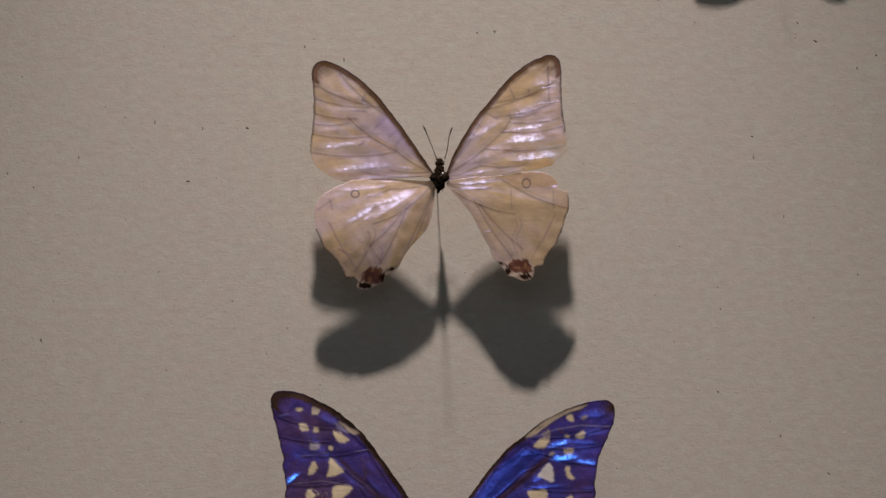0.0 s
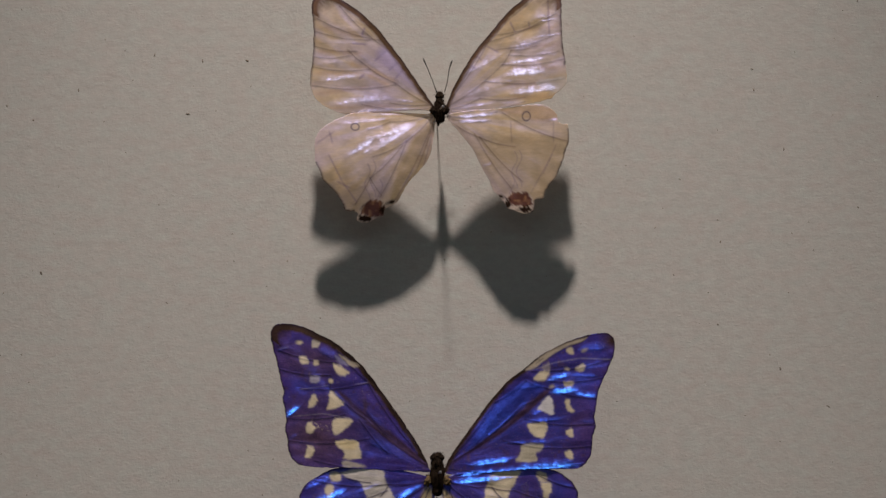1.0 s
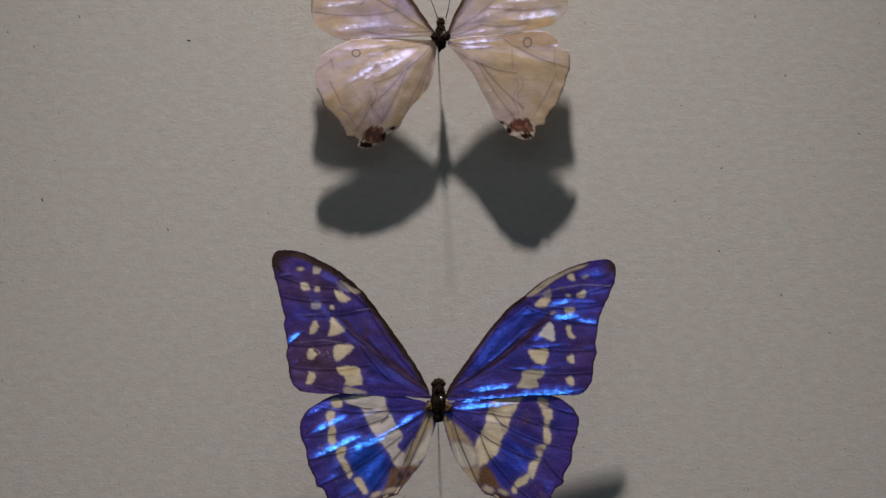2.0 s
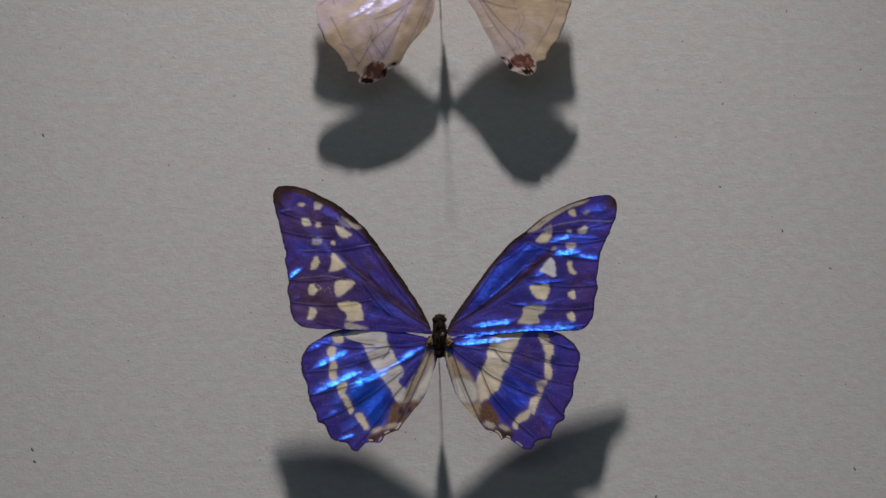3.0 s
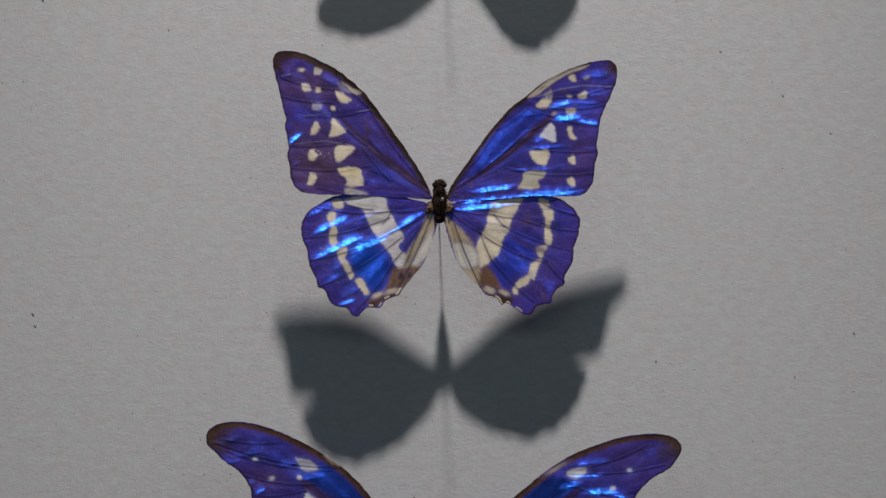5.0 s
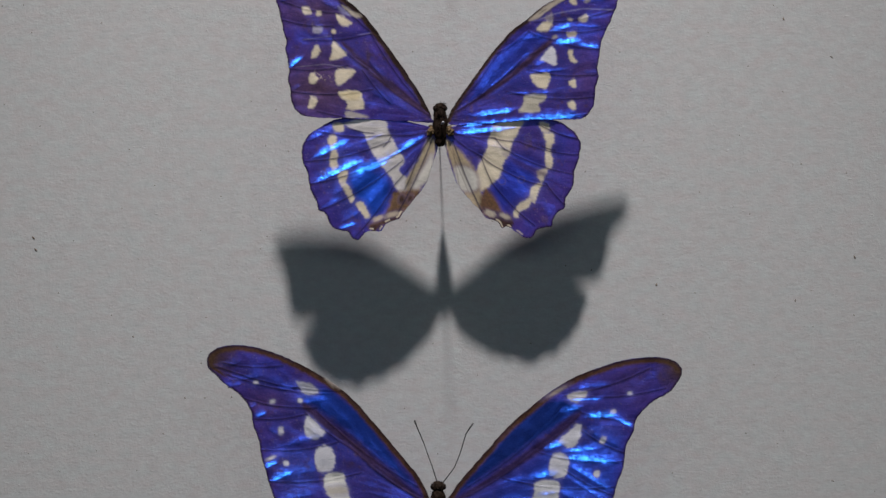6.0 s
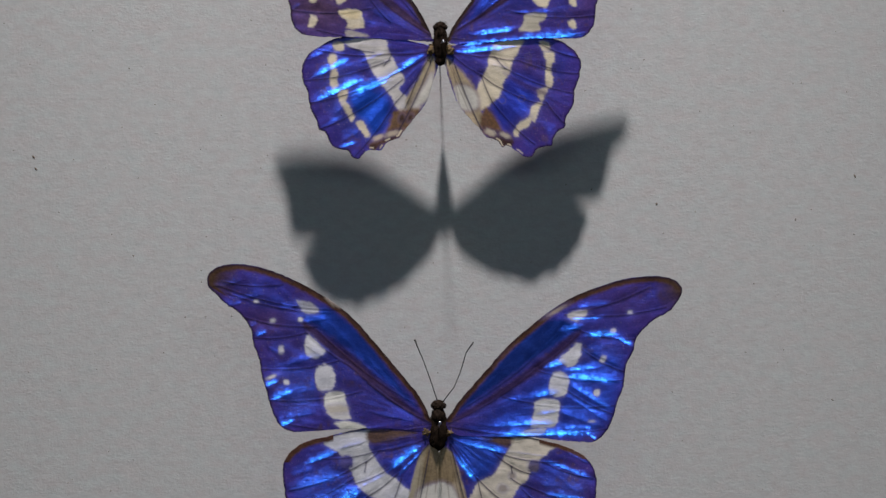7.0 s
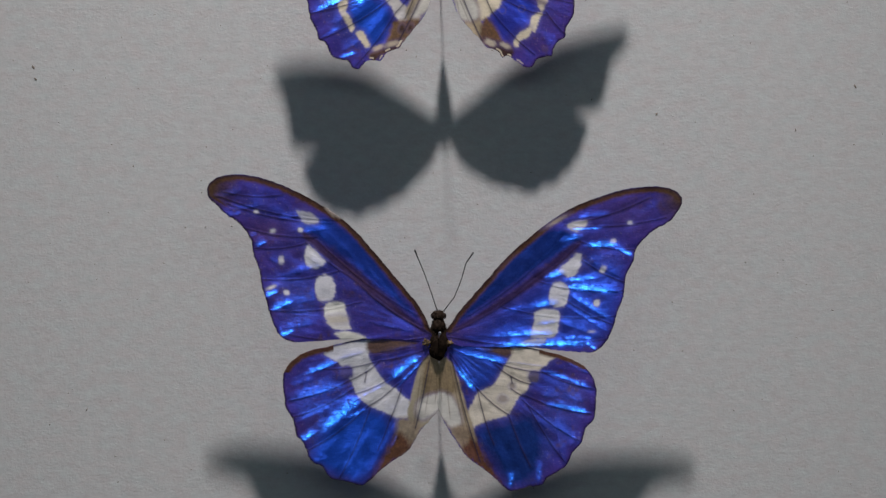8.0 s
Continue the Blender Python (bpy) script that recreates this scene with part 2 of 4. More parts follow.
        self.glint_lean = np.maximum(self.glint_lean, self.glint_lean * (1 - patch) + patch * amount * 0.75 * (1 + 0.9 * self.rays))
        self.tint = np.maximum(self.tint, patch * 0.55)

    def margin(self, reach, colour, where, irid=0.1):
        """A dark border that follows the edge, reach wide, where the mask where allows."""
        self.paint(soft(self.edge - reach * where + self.rag * 0.5, 5.0) * np.clip(where * 3, 0, 1), colour, irid, 0.1)

    def veins(self, rows, colour, width=1.3, groove=0.7, amount=0.75):
        for x0, y0, x1, y1 in rows:
            long = math.hypot(x1 - x0, y1 - y0)
            bend = [((x0 + (x1 - x0) * k / 6), y0 + (y1 - y0) * k / 6 + 0.05 * long * math.sin(math.pi * k / 6)) for k in range(7)]
            near = np.full(self.x.shape, 1e9)
            for a, b in zip(bend, bend[1:]):
                near = np.minimum(near, to_line(self.x, self.y, a, b)[0])
            self.paint(soft(near - width * 0.6, 1.8) * amount, colour, 0.12)
            self.paint(np.exp(-(near / 5.0) ** 2) * amount * 0.22, colour)
            self.h += groove * np.exp(-(near / 2.0) ** 2) - 1.3 * groove * np.exp(-(near / 7.0) ** 2)

    def glint_folds(self, rows, grow=1.08):
        """Slight pleats with glints drawn in: gloss tilt, tint and iridescence rise along each line in short
        cross-rows, broader on the upper side.
        """
        for x0, y0, x1, y1, w, power in rows:
            d, s, side = to_line(self.x, self.y, (x0, y0), (x1, y1))
            long = math.hypot(x1 - x0, y1 - y0)
            swell = np.clip(np.minimum(s / 0.3, (1 - s) / 0.22), 0, 1) ** 0.7
            wide = self.spread * np.where(side > 0, w * 1.25, w * 0.5) * (0.4 + 0.6 * swell) * (1 + 0.3 * speckle(self.x, self.y, 9, self.seed + 6))
            ray = swell * np.exp(-(d / wide) ** 2)
            rows_across = 1 + 0.2 * speckle(s * long, side * 0.4, 2.7, self.seed + 33) + 0.12 * speckle(s * long, side * 0.3, 6, self.seed + 34)
            self.h += self.pleat * 0.35 * min(w, 9) * ray
            self.glint_lean = np.maximum(self.glint_lean, self.glint_lean * (1 - ray) + 0.70 * power * grow * ray * rows_across)
            self.tint = np.maximum(self.tint, ray * power ** 2 * 0.85)
            self.irid = np.maximum(self.irid, ray * power * 0.36)

    def build(self, name, mat, parent, lift, label=""):
        """lift(x, y): metres over the board. The sheet gets an underside and a rim."""
        h = self.h + 0.5 * speckle(self.x, self.y, 17, self.seed + 2) + 0.8 * speckle(self.x, self.y, 60, self.seed + 3)
        root, sheet = anchor(parent)
        top = np.array(place(self.x, self.y, lift(self.x, self.y) + h * UNIT, sheet)).T
        low = top + np.array([0, 0.00016, 0])
        n, q = len(top), self.quads
        e = np.concatenate([q[:, [0, 1]], q[:, [1, 2]], q[:, [2, 3]], q[:, [3, 0]]])
        key = np.sort(e, 1) @ np.array([n, 1])
        _, first, count = np.unique(key, return_index=True, return_counts=True)
        rim = e[first[count == 1]]
        faces = np.concatenate([q, q[:, ::-1] + n, np.stack([rim[:, 1], rim[:, 0], rim[:, 0] + n, rim[:, 1] + n], 1)])
        me = bpy.data.meshes.new(name)
        me.from_pydata((np.concatenate([top, low]) - np.array(root)).tolist(), [], faces.tolist())
        me.polygons.foreach_set("use_smooth", np.ones(len(faces), bool))
        dusk = np.clip(1.15 - 2 * self.rgb.mean(1), 0.1, 1)
        mottle = 1 + self.grain * 0.3 * self.rays * dusk + dusk * self.grain * 0.24 * speckle(self.x, self.y, 2.4, self.seed + 41) + 0.08 * speckle(self.x, self.y, 13, self.seed + 42)
        rgba = np.concatenate([np.clip(self.rgb * mottle[:, None], 0, 1), np.ones((n, 1))], 1)
        me.attributes.new("pigment", "FLOAT_COLOR", "POINT").data.foreach_set("color", np.concatenate([rgba, rgba]).ravel())
        for title, val in (("iridescence", self.irid), ("thinness", self.thin), ("glint_lean", self.glint_lean), ("tint", self.tint)):
            me.attributes.new(title, "FLOAT", "POINT").data.foreach_set("value", np.clip(np.concatenate([val, val]), 0, 1))
        me.materials.append(mat)
        ob = new(name, me)
        ob.parent = parent
        if label:
            ob["label"] = label
        return ob


def tube(name, pts, radii, mat, parent, sides=8):
    """A round tapering tube along the points, given over the board in drafting units and metres."""
    bm, rings = bmesh.new(), []
    root, sheet = anchor(parent)
    world_pts = [Vector(place(*p, sheet)) - root for p in pts]
    for k, p in enumerate(world_pts):
        d = (world_pts[min(k + 1, len(pts) - 1)] - world_pts[max(k - 1, 0)]).normalized()
        a = d.orthogonal().normalized()
        b = d.cross(a)
        rings.append([bm.verts.new(p + (a * math.cos(t) + b * math.sin(t)) * radii[k] * UNIT) for t in (2 * math.pi * i / sides for i in range(sides))])
    for r, s in zip(rings, rings[1:]):
        for i in range(sides):
            bm.faces.new((r[i], r[(i + 1) % sides], s[(i + 1) % sides], s[i])).smooth = True
    bm.faces.new(rings[0][::-1])
    bm.faces.new(rings[-1])
    bmesh.ops.recalc_face_normals(bm, faces=bm.faces[:])
    return finish(name, bm, mat, parent)


def lump(name, x, y, h, rx, ry, rh, mat, parent, rough=0.12, hairs=0, seed=1, label=""):
    """An uneven rounded body part with short hairs; radii in drafting units."""
    rng = random.Random(seed)
    bm = bmesh.new()
    bmesh.ops.create_icosphere(bm, subdivisions=4, radius=1)
    root, sheet = anchor(parent)
    c = Vector(place(x, y, h, sheet)) - root
    for v in bm.verts:
        k = 1 + rough * noise.noise(v.co * 2.3 + Vector((seed, 0, 0))) + rough * 0.5 * noise.noise(v.co * 7)
        v.co = c + Vector((v.co.x * rx, v.co.y * rh, v.co.z * ry)) * k * UNIT
    for f in bm.faces:
        f.smooth = True
    for _ in range(hairs):
        d = Vector((rng.gauss(0, 1), rng.gauss(-0.3, 1), rng.gauss(0, 1))).normalized()
        p = c + Vector((d.x * rx, d.y * rh, d.z * ry)) * 0.93 * UNIT
        tip = p + (d + Vector((rng.gauss(0, 0.5), 0, rng.gauss(-0.2, 0.5)))).normalized() * rng.uniform(3, 7) * UNIT
        s = d.orthogonal().normalized() * 0.45 * UNIT
        w = d.cross(s)
        vs = [bm.verts.new(p + s), bm.verts.new(p - s * 0.5 + w * 0.9), bm.verts.new(p - s * 0.5 - w * 0.9), bm.verts.new(tip)]
        for f in ((0, 1, 3), (1, 2, 3), (2, 0, 3)):
            bm.faces.new([vs[i] for i in f])
    return finish(name, bm, mat, parent, label)


def specimen(name, x, y, sheet, label):
    root = new(name)
    SHEETS[root.name] = sheet
    root.location = place(x, y, 0, sheet)
    return tagged(root, label, "butterfly", "pinned butterflies on the board")


def pin(parent, x, y, base_x, base_y, h, top):
    """Steel insect pin from the board through the thorax, with a small round head."""
    run = top / h
    tip = (base_x + (x - base_x) * run, base_y + (y - base_y) * run, top)
    ob = tube("pin", [(base_x, base_y, -0.004), (x, y, h), tip], [0.9, 1.0, 0.9], STEEL, parent)
    lump("pin_head", *tip, 2.6, 2.6, 2.2, STEEL, ob, rough=0.0)


def tilted(cx, cy, mid, out, fore, drop, lower=0.0, sag=0.0):
    """Height of a spread wing over the board: shadow reach in drafting units over the light's slope."""
    return lambda x, y: (mid + out * np.abs(x - cx) - fore * (y - cy) - sag * (y - cy) ** 2) * UNIT / drop - lower


def shadow_wedge(parent, x, y, h, wide, seed):
    """Unseen tapering dark bundle under the body down to the pin, added to cast the wedge in its shadow."""
    for k, (dx, dy) in enumerate(((-0.35, 0.3), (0.35, 0.3), (0.0, -0.4))):
        pts = [(x + dx * wide, y + dy * wide, h), (x + dx * wide * 0.9, y + dy * wide * 0.6, h - 0.0025), (x + dx * wide * 0.4, y + 1, h - 0.0045), (x + dx, y + 2, h - 0.0068)]
        tube("wedge_part", pts, [wide * 0.75, wide * 0.65, wide * 0.42, wide * 0.1], FUR, parent)


# ---- the board, and an unseen room added around it to bounce soft light ----
def setting():
    tagged(slab("unseen_wall_north", (-3, 0.03, 0), (3, 0.15, 3.2), BOUNCE_PLASTER), "unseen plain grey plaster wall added behind the board", "wall", kind="structure")
    tagged(slab("unseen_wall_south", (-3, -4.1, 0), (3, -4, 3.2), BOUNCE_PLASTER), "unseen plain grey plaster wall, added to bounce light", "wall", kind="structure")
    tagged(slab("unseen_wall_east", (3, -4.1, 0), (3.1, 0.15, 3.2), BOUNCE_PLASTER), "unseen plain grey plaster wall, added to bounce light", "wall", kind="structure")
    tagged(slab("unseen_wall_west", (-3.1, -4.1, 0), (-3, 0.15, 3.2), BOUNCE_PLASTER), "unseen plain grey plaster wall, added to bounce light", "wall", kind="structure")
    tagged(slab("floor", (-3.1, -4.1, -0.1), (3.1, 0.15, 0), BOUNCE_FLOOR), "unseen dark plain floor, added to bounce light", "floor", kind="structure")
    tagged(slab("ceiling", (-3.1, -4.1, 3.2), (3.1, 0.15, 3.3), BOUNCE_PLASTER), "unseen plain grey ceiling, added to bounce light", "ceiling", kind="structure")
    tagged(slab("display_board", (-0.6, 0, 0.9), (0.6, 0.03, 2.1), LINEN, 0.004), "off-white linen-covered display board with dark flecks", "display board", kind="structure")


FLECKS = [(10, 306), (57, 331), (72, 603), (137, 278), (295, 656), (331, 320), (357, 226), (436, 225), (272, 215), (1389, 383), (1333, 240), (1336, 277),
          (1447, 70), (1521, 118), (1555, 95), (1415, 37), (845, 55), (876, 52), (608, 103), (538, 80), (1381, 772), (1466, 839), (1520, 486), (1276, 547),
          (1271, 694), (54, 1159), (58, 1180), (1508, 1193), (1157, 1242), (1403, 1270), (145, 1768), (1470, 1590), (230, 1334)]


def fleck(bm, x, y, long, wide, turn):
    """One dark fibre end lying on the cloth."""
    c, d = Vector(place(x, y, 0.00004)), Vector((math.cos(turn), 0, math.sin(turn)))
    s = Vector((-d.z, 0, d.x))
    a, b = long * UNIT, wide * UNIT
    ring = [bm.verts.new(c + d * u * a + s * v * b) for u, v in ((-1, 0.1), (-0.4, 0.9), (0.5, 1), (1, 0), (0.4, -0.8), (-0.5, -1))]
    peak = bm.verts.new(c + Vector((0, -0.7 * b, 0)))
    for k in range(6):
        bm.faces.new((ring[k], ring[(k + 1) % 6], peak))


def fibres():
    rng, bm = random.Random(4), bmesh.new()
    for x, y in FLECKS:
        fleck(bm, x, y, rng.uniform(2.2, 4.2), rng.uniform(0.9, 1.8), rng.gauss(1.9, 0.5))
    for _ in range(420):
        fleck(bm, rng.uniform(-300, 1900), rng.uniform(-250, 2200), rng.uniform(0.8, 2.0), rng.uniform(0.5, 1.0), rng.gauss(1.9, 0.9))
    ob = finish("fabric_flecks", bm, FLECK)
    tagged(ob, "tiny dark fibre flecks caught in the linen", "flecks", kind="stuff")


def slubs():
    """Thick places in the weft: short raised threads all over the cloth."""
    rng, bm = random.Random(9), bmesh.new()
    for _ in range(6500):
        x, y = rng.uniform(-350, 1950), rng.uniform(-300, 2250)
        long, wide, turn = rng.choice((1.2, 1.5, 2.0, 2.6, 4.5)) * rng.uniform(0.7, 1.2), rng.uniform(0.8, 1.6), rng.gauss(0, 0.14) + (math.pi / 2 if rng.random() < 0.16 else 0)
        c, d = Vector(place(x, y, 0)), Vector((math.cos(turn), 0, math.sin(turn)))
        s, up = Vector((-d.z, 0, d.x)) * wide * UNIT, Vector((0, -rng.uniform(0.10, 0.36) * UNIT, 0))
        rows = []
        for u, k in ((-1, 0.15), (-0.55, 0.8), (0.1, 1.0), (0.6, 0.75), (1, 0.15)):
            p = c + d * u * long * UNIT + s * rng.uniform(-0.4, 0.4)
            rows.append([bm.verts.new(p - s * k), bm.verts.new(p + up * k), bm.verts.new(p + s * k)])
        for a, b in zip(rows, rows[1:]):
            for k in (0, 1):
                f = bm.faces.new((a[k], b[k], b[k + 1], a[k + 1]))
                f.smooth = True
    bmesh.ops.recalc_face_normals(bm, faces=bm.faces[:])
    ob = finish("linen_slubs", bm, LINEN)
    tagged(ob, "short thick threads standing out of the off-white linen", "slubs", kind="stuff")


CREAM, IVORY = (0.88, 0.75, 0.52), (0.90, 0.86, 0.86)
VIOLET, ROYAL = (0.125, 0.052, 0.18), (0.070, 0.050, 0.33)
BRONZE = (0.068, 0.038, 0.018)
SOOT = (0.030, 0.016, 0.014)


def blue_ground(w, cx, cy, tone=0.5, halo=None):
    """Blue-violet scale ground with large soft patches and dusky outer parts."""
    n = speckle(w.x, w.y, 45, w.seed + 8) * 0.6 + speckle(w.x, w.y, 18, w.seed + 9) * 0.3 + w.rays * 0.3 + speckle(w.x, w.y, 2.5, w.seed + 11) * 0.25
    w.paint(np.clip(tone + n * 0.8, 0, 1), ROYAL, 0.45)
    w.paint(np.clip(1 - w.edge / 42, 0, 1) * 0.55, (0.12, 0.042, 0.30), 0.35)
    w.paint(soft(np.hypot((w.x - cx) / 1.5, w.y - cy) - 10, 26) * 0.7, (0.06, 0.036, 0.03), 0.08)
    w.halo = halo
    wear = np.clip(speckle(w.x, w.y, 7, w.seed + 14) + 0.8 * speckle(w.x, w.y, 26, w.seed + 15) - 0.55, 0, 1)
    w.paint(wear * 0.9, (0.14, 0.075, 0.09), 0.2)
    dust = np.clip(speckle(w.x, w.y, 2.0, w.seed + 12) * 3 - 2.3, 0, 1)
    w.paint(dust * 0.5, CREAM)


def toward(w, x0, y0, x1, y1):
    """Share of the way from the first place to the second, 0 to 1."""
    dx, dy = x1 - x0, y1 - y0
    return np.clip(((w.x - x0) * dx + (w.y - y0) * dy) / (dx * dx + dy * dy), 0, 1)


# ---- the pale pearly butterfly ----
def pale_ground(w, bx, by):
    """Tan and lilac rays, and a thin even pearly gloss."""
    w.pleat, w.grain, w.spread = 0.1, 0.4, 0.85
    rays = w.streaks(bx, by)
    w.glint_lean = rays * 0.25 + 0.16
    n = speckle(w.x, w.y, 75, w.seed + 8) * 0.7 + rays * 0.35
    w.paint(np.clip(0.35 + n, 0, 1) * 0.6, (0.82, 0.70, 0.94), 0.34)
    w.paint(np.clip(0.1 - n, 0, 1) * 0.7, (0.86, 0.63, 0.32), 0.12)
    w.paint(np.clip(speckle(w.x, w.y, 5, w.seed + 3) - 0.3, 0, 1) * 0.12, (0.55, 0.42, 0.40))


def eyespot(w, x, y, rx, ry):
    r = np.hypot((w.x - x) / rx, (w.y - y) / ry)
    w.paint(soft(np.abs(r - 1) * min(rx, ry) - 1.0, 1.6) * 0.85, (0.14, 0.09, 0.12))


def strokes(w, rows, colour, width, amount, blur=2.0):
    for x0, y0, x1, y1 in rows:
        d, s, _ = to_line(w.x, w.y, (x0, y0), (x1, y1))
        w.paint(soft(d - width + w.rag * 0.2, blur) * amount * np.clip(np.minimum(s, 1 - s) * 6 + 0.4, 0, 1), colour)


def squiggle(w, x, y):
    """A thin wavy lilac-brown line that runs down towards the tail spot."""
    bends = [(x + 5 * math.sin(k * 0.75), y + 6 * k) for k in range(12)]
    strokes(w, [(*a, *b) for a, b in zip(bends, bends[1:])], (0.26, 0.18, 0.28), 0.7, 0.45)


def tail_patch(w, patch, rim, dots):
    w.field(rim, (0.66, 0.54, 0.42), 0.1, 0.3, 1.2)
    w.field(patch, (0.12, 0.040, 0.009), 0.05, 0.1, 2.0)
    w.spots(dots, (0.022, 0.010, 0.006), 0.0, 0.1, 2.0)
    grain = np.clip(speckle(w.x, w.y, 6, w.seed + 31) - 0.25, 0, 1)
    w.paint(grain * soft(depth_in(w.x, w.y, rounded(patch, 5))[0], 3), (0.40, 0.20, 0.08))


def pale_butterfly():
    b = specimen("butterfly", 771, 318, (0, 0), "pale pearly cream butterfly with torn brown-tipped wings, pinned on linen")
    drop = 2.29
    ground, vein = (1.0, 0.83, 0.54), (0.16, 0.09, 0.06)

    w = Wing([766, 305, 752, 283, 735, 258, 715, 229, 690, 196, 665, 165, 635, 137, 605, 117, 582, 107, 565, 106, 555, 113, 551, 129,
              553, 158, 554, 193, 552, 226, 548, 261, 552, 282, 563, 298, 590, 314, 615, 320, 650, 319, 700, 315, 745, 313, 768, 316], ground, 0.22, 0.6, 11)
    pale_ground(w, 766, 305)
    strokes(w, [(556, 247, 640, 247), (560, 284, 650, 272), (585, 309, 700, 307), (560, 208, 640, 212), (570, 165, 640, 182)], (0.76, 0.52, 0.27), 3.5, 0.5, 6)
    strokes(w, [(652, 240, 700, 262), (650, 250, 690, 270), (618, 230, 650, 238)], (0.95, 0.66, 0.25), 4, 0.5, 8)
    w.veins([(768, 306, 700, 265), (700, 265, 640, 228), (640, 228, 615, 205), (745, 285, 680, 190), (680, 190, 560, 150), (655, 188, 556, 172), (632, 208, 555, 199), (618, 216, 554, 218), (655, 240, 553, 236),
             (700, 268, 552, 269), (762, 303, 690, 300), (764, 309, 640, 303), (764, 313, 600, 318), (690, 208, 600, 128)], vein, 1.0, 0.2, 0.58)
    strokes(w, [(662, 226, 690, 202), (688, 242, 706, 226), (700, 256, 718, 236), (645, 166, 640, 180), (648, 196, 622, 194), (644, 250, 634, 258)], (0.34, 0.22, 0.38), 2.0, 0.5)
    w.field([664, 220, 690, 196, 730, 250, 752, 284, 730, 275, 700, 250], (0.72, 0.58, 0.80), 0.3, 0.5, 1.0, 10, 0.6)
    w.glint_folds([(556, 263, 640, 252, 8, 0.85), (575, 302, 700, 292, 9, 0.85), (556, 232, 612, 226, 8, 0.6), (562, 192, 640, 194, 5, 0.55), (570, 160, 650, 176, 7, 0.5), (600, 143, 660, 165, 6, 0.4),
             (600, 318, 745, 310, 4, 0.8), (690, 296, 740, 298, 4, 0.7)], 1.0)
    costa = 1.0 * (w.y < 0.78 * (w.x - 548) + 137)
    w.margin(11, (0.16, 0.085, 0.032), np.clip(1.15 - toward(w, 600, 110, 770, 310) * 0.45, 0, 1) * costa, 0.03)
    strokes(w, [(612, 130, 665, 172), (665, 172, 715, 238), (715, 238, 762, 302)], (0.17, 0.10, 0.05), 1.0, 0.6)
    w.paint(np.clip(1 - np.hypot((w.x - 562) / 40, (w.y - 112) / 27), 0, 1) ** 0.7 * np.clip(0.8 + 0.3 * w.rag, 0, 1), (0.15, 0.075, 0.022), 0.03)
    w.paint(np.clip(1 - (w.x - 550) / 22, 0, 1) * np.clip((205 - w.y) / 70, 0, 1) * 0.75, (0.27, 0.14, 0.06), 0.05)
    w.margin(2.4, (0.045, 0.024, 0.012), costa, 0.03)
    w.margin(2.4, (0.07, 0.04, 0.025), soft(w.y - 262, 40) * (w.x < 560), 0.03)
    w.build("forewing", PEARL, b, tilted(778, 310, 233, 0.02, 0.38, drop), "pearly cream forewing with brown tip")

    w = Wing([789, 306, 805, 269, 822, 238, 845, 203, 870, 173, 900, 138, 930, 113, 955, 100, 975, 94, 988, 100, 994, 115, 995, 148,
              996, 183, 999, 210, 1003, 242, 1004, 261, 998, 272, 984, 283, 978, 291, 960, 297, 930, 303, 880, 310, 830, 316, 792, 319], ground, 0.22, 0.6, 12)
    pale_ground(w, 789, 306)
    strokes(w, [(905, 234, 990, 238), (890, 268, 998, 263), (900, 290, 985, 288), (920, 200, 990, 196), (930, 168, 990, 165)], (0.74, 0.51, 0.28), 3.5, 0.5, 6)
    w.veins([(790, 308, 890, 232), (890, 232, 905, 207), (905, 207, 950, 198), (800, 290, 860, 200), (880, 205, 985, 178), (900, 215, 990, 208), (890, 232, 998, 222), (860, 262, 1000, 256),
             (792, 312, 850, 292), (850, 292, 930, 290), (795, 316, 930, 298), (850, 195, 900, 138), (862, 192, 985, 140), (870, 180, 975, 152)], vein, 1.0, 0.2, 0.58)
    strokes(w, [(856, 196, 882, 210), (842, 215, 852, 224), (832, 232, 842, 240), (903, 155, 912, 174), (936, 156, 938, 166), (970, 110, 973, 180)], (0.34, 0.22, 0.28), 1.8, 0.45)
    w.glint_folds([(890, 252, 970, 244, 12, 1.0), (888, 232, 970, 220, 5, 0.95), (902, 206, 952, 192, 9, 0.8), (938, 150, 994, 142, 9, 0.75), (950, 156, 990, 149, 2.5, 0.9), (940, 184, 995, 177, 2.5, 0.9),
             (815, 254, 892, 212, 8, 0.75), (812, 292, 905, 262, 11, 0.6), (890, 286, 1000, 272, 9, 0.95), (850, 263, 930, 260, 3, 0.7), (920, 122, 965, 118, 7, 0.45), (800, 312, 880, 300, 4, 0.7), (950, 212, 992, 214, 4, 0.6)], 1.0)
    costa = 1.0 * (w.y < 250 - 0.9 * (w.x - 860))
    w.margin(10, (0.16, 0.085, 0.032), np.clip(1.1 - toward(w, 960, 100, 790, 306) * 0.4, 0, 1) * costa, 0.03)
    strokes(w, [(935, 124, 900, 152), (900, 152, 850, 208), (850, 208, 796, 300)], (0.17, 0.10, 0.05), 1.0, 0.6)
    w.paint(np.clip(1 - np.hypot((w.x - 980) / 36, (w.y - 106) / 30), 0, 1) ** 0.7 * np.clip(0.8 + 0.3 * w.rag, 0, 1), (0.17, 0.082, 0.022), 0.03)
    w.paint(np.clip(1 - (998 - w.x) / 16, 0, 1) * np.clip((215 - w.y) / 70, 0, 1) * 0.75, (0.27, 0.14, 0.06), 0.05)
    w.margin(2.4, (0.045, 0.024, 0.012), 1.0 * (w.y < 250 - 0.9 * (w.x - 860) + (w.x > 950) * 110), 0.03)
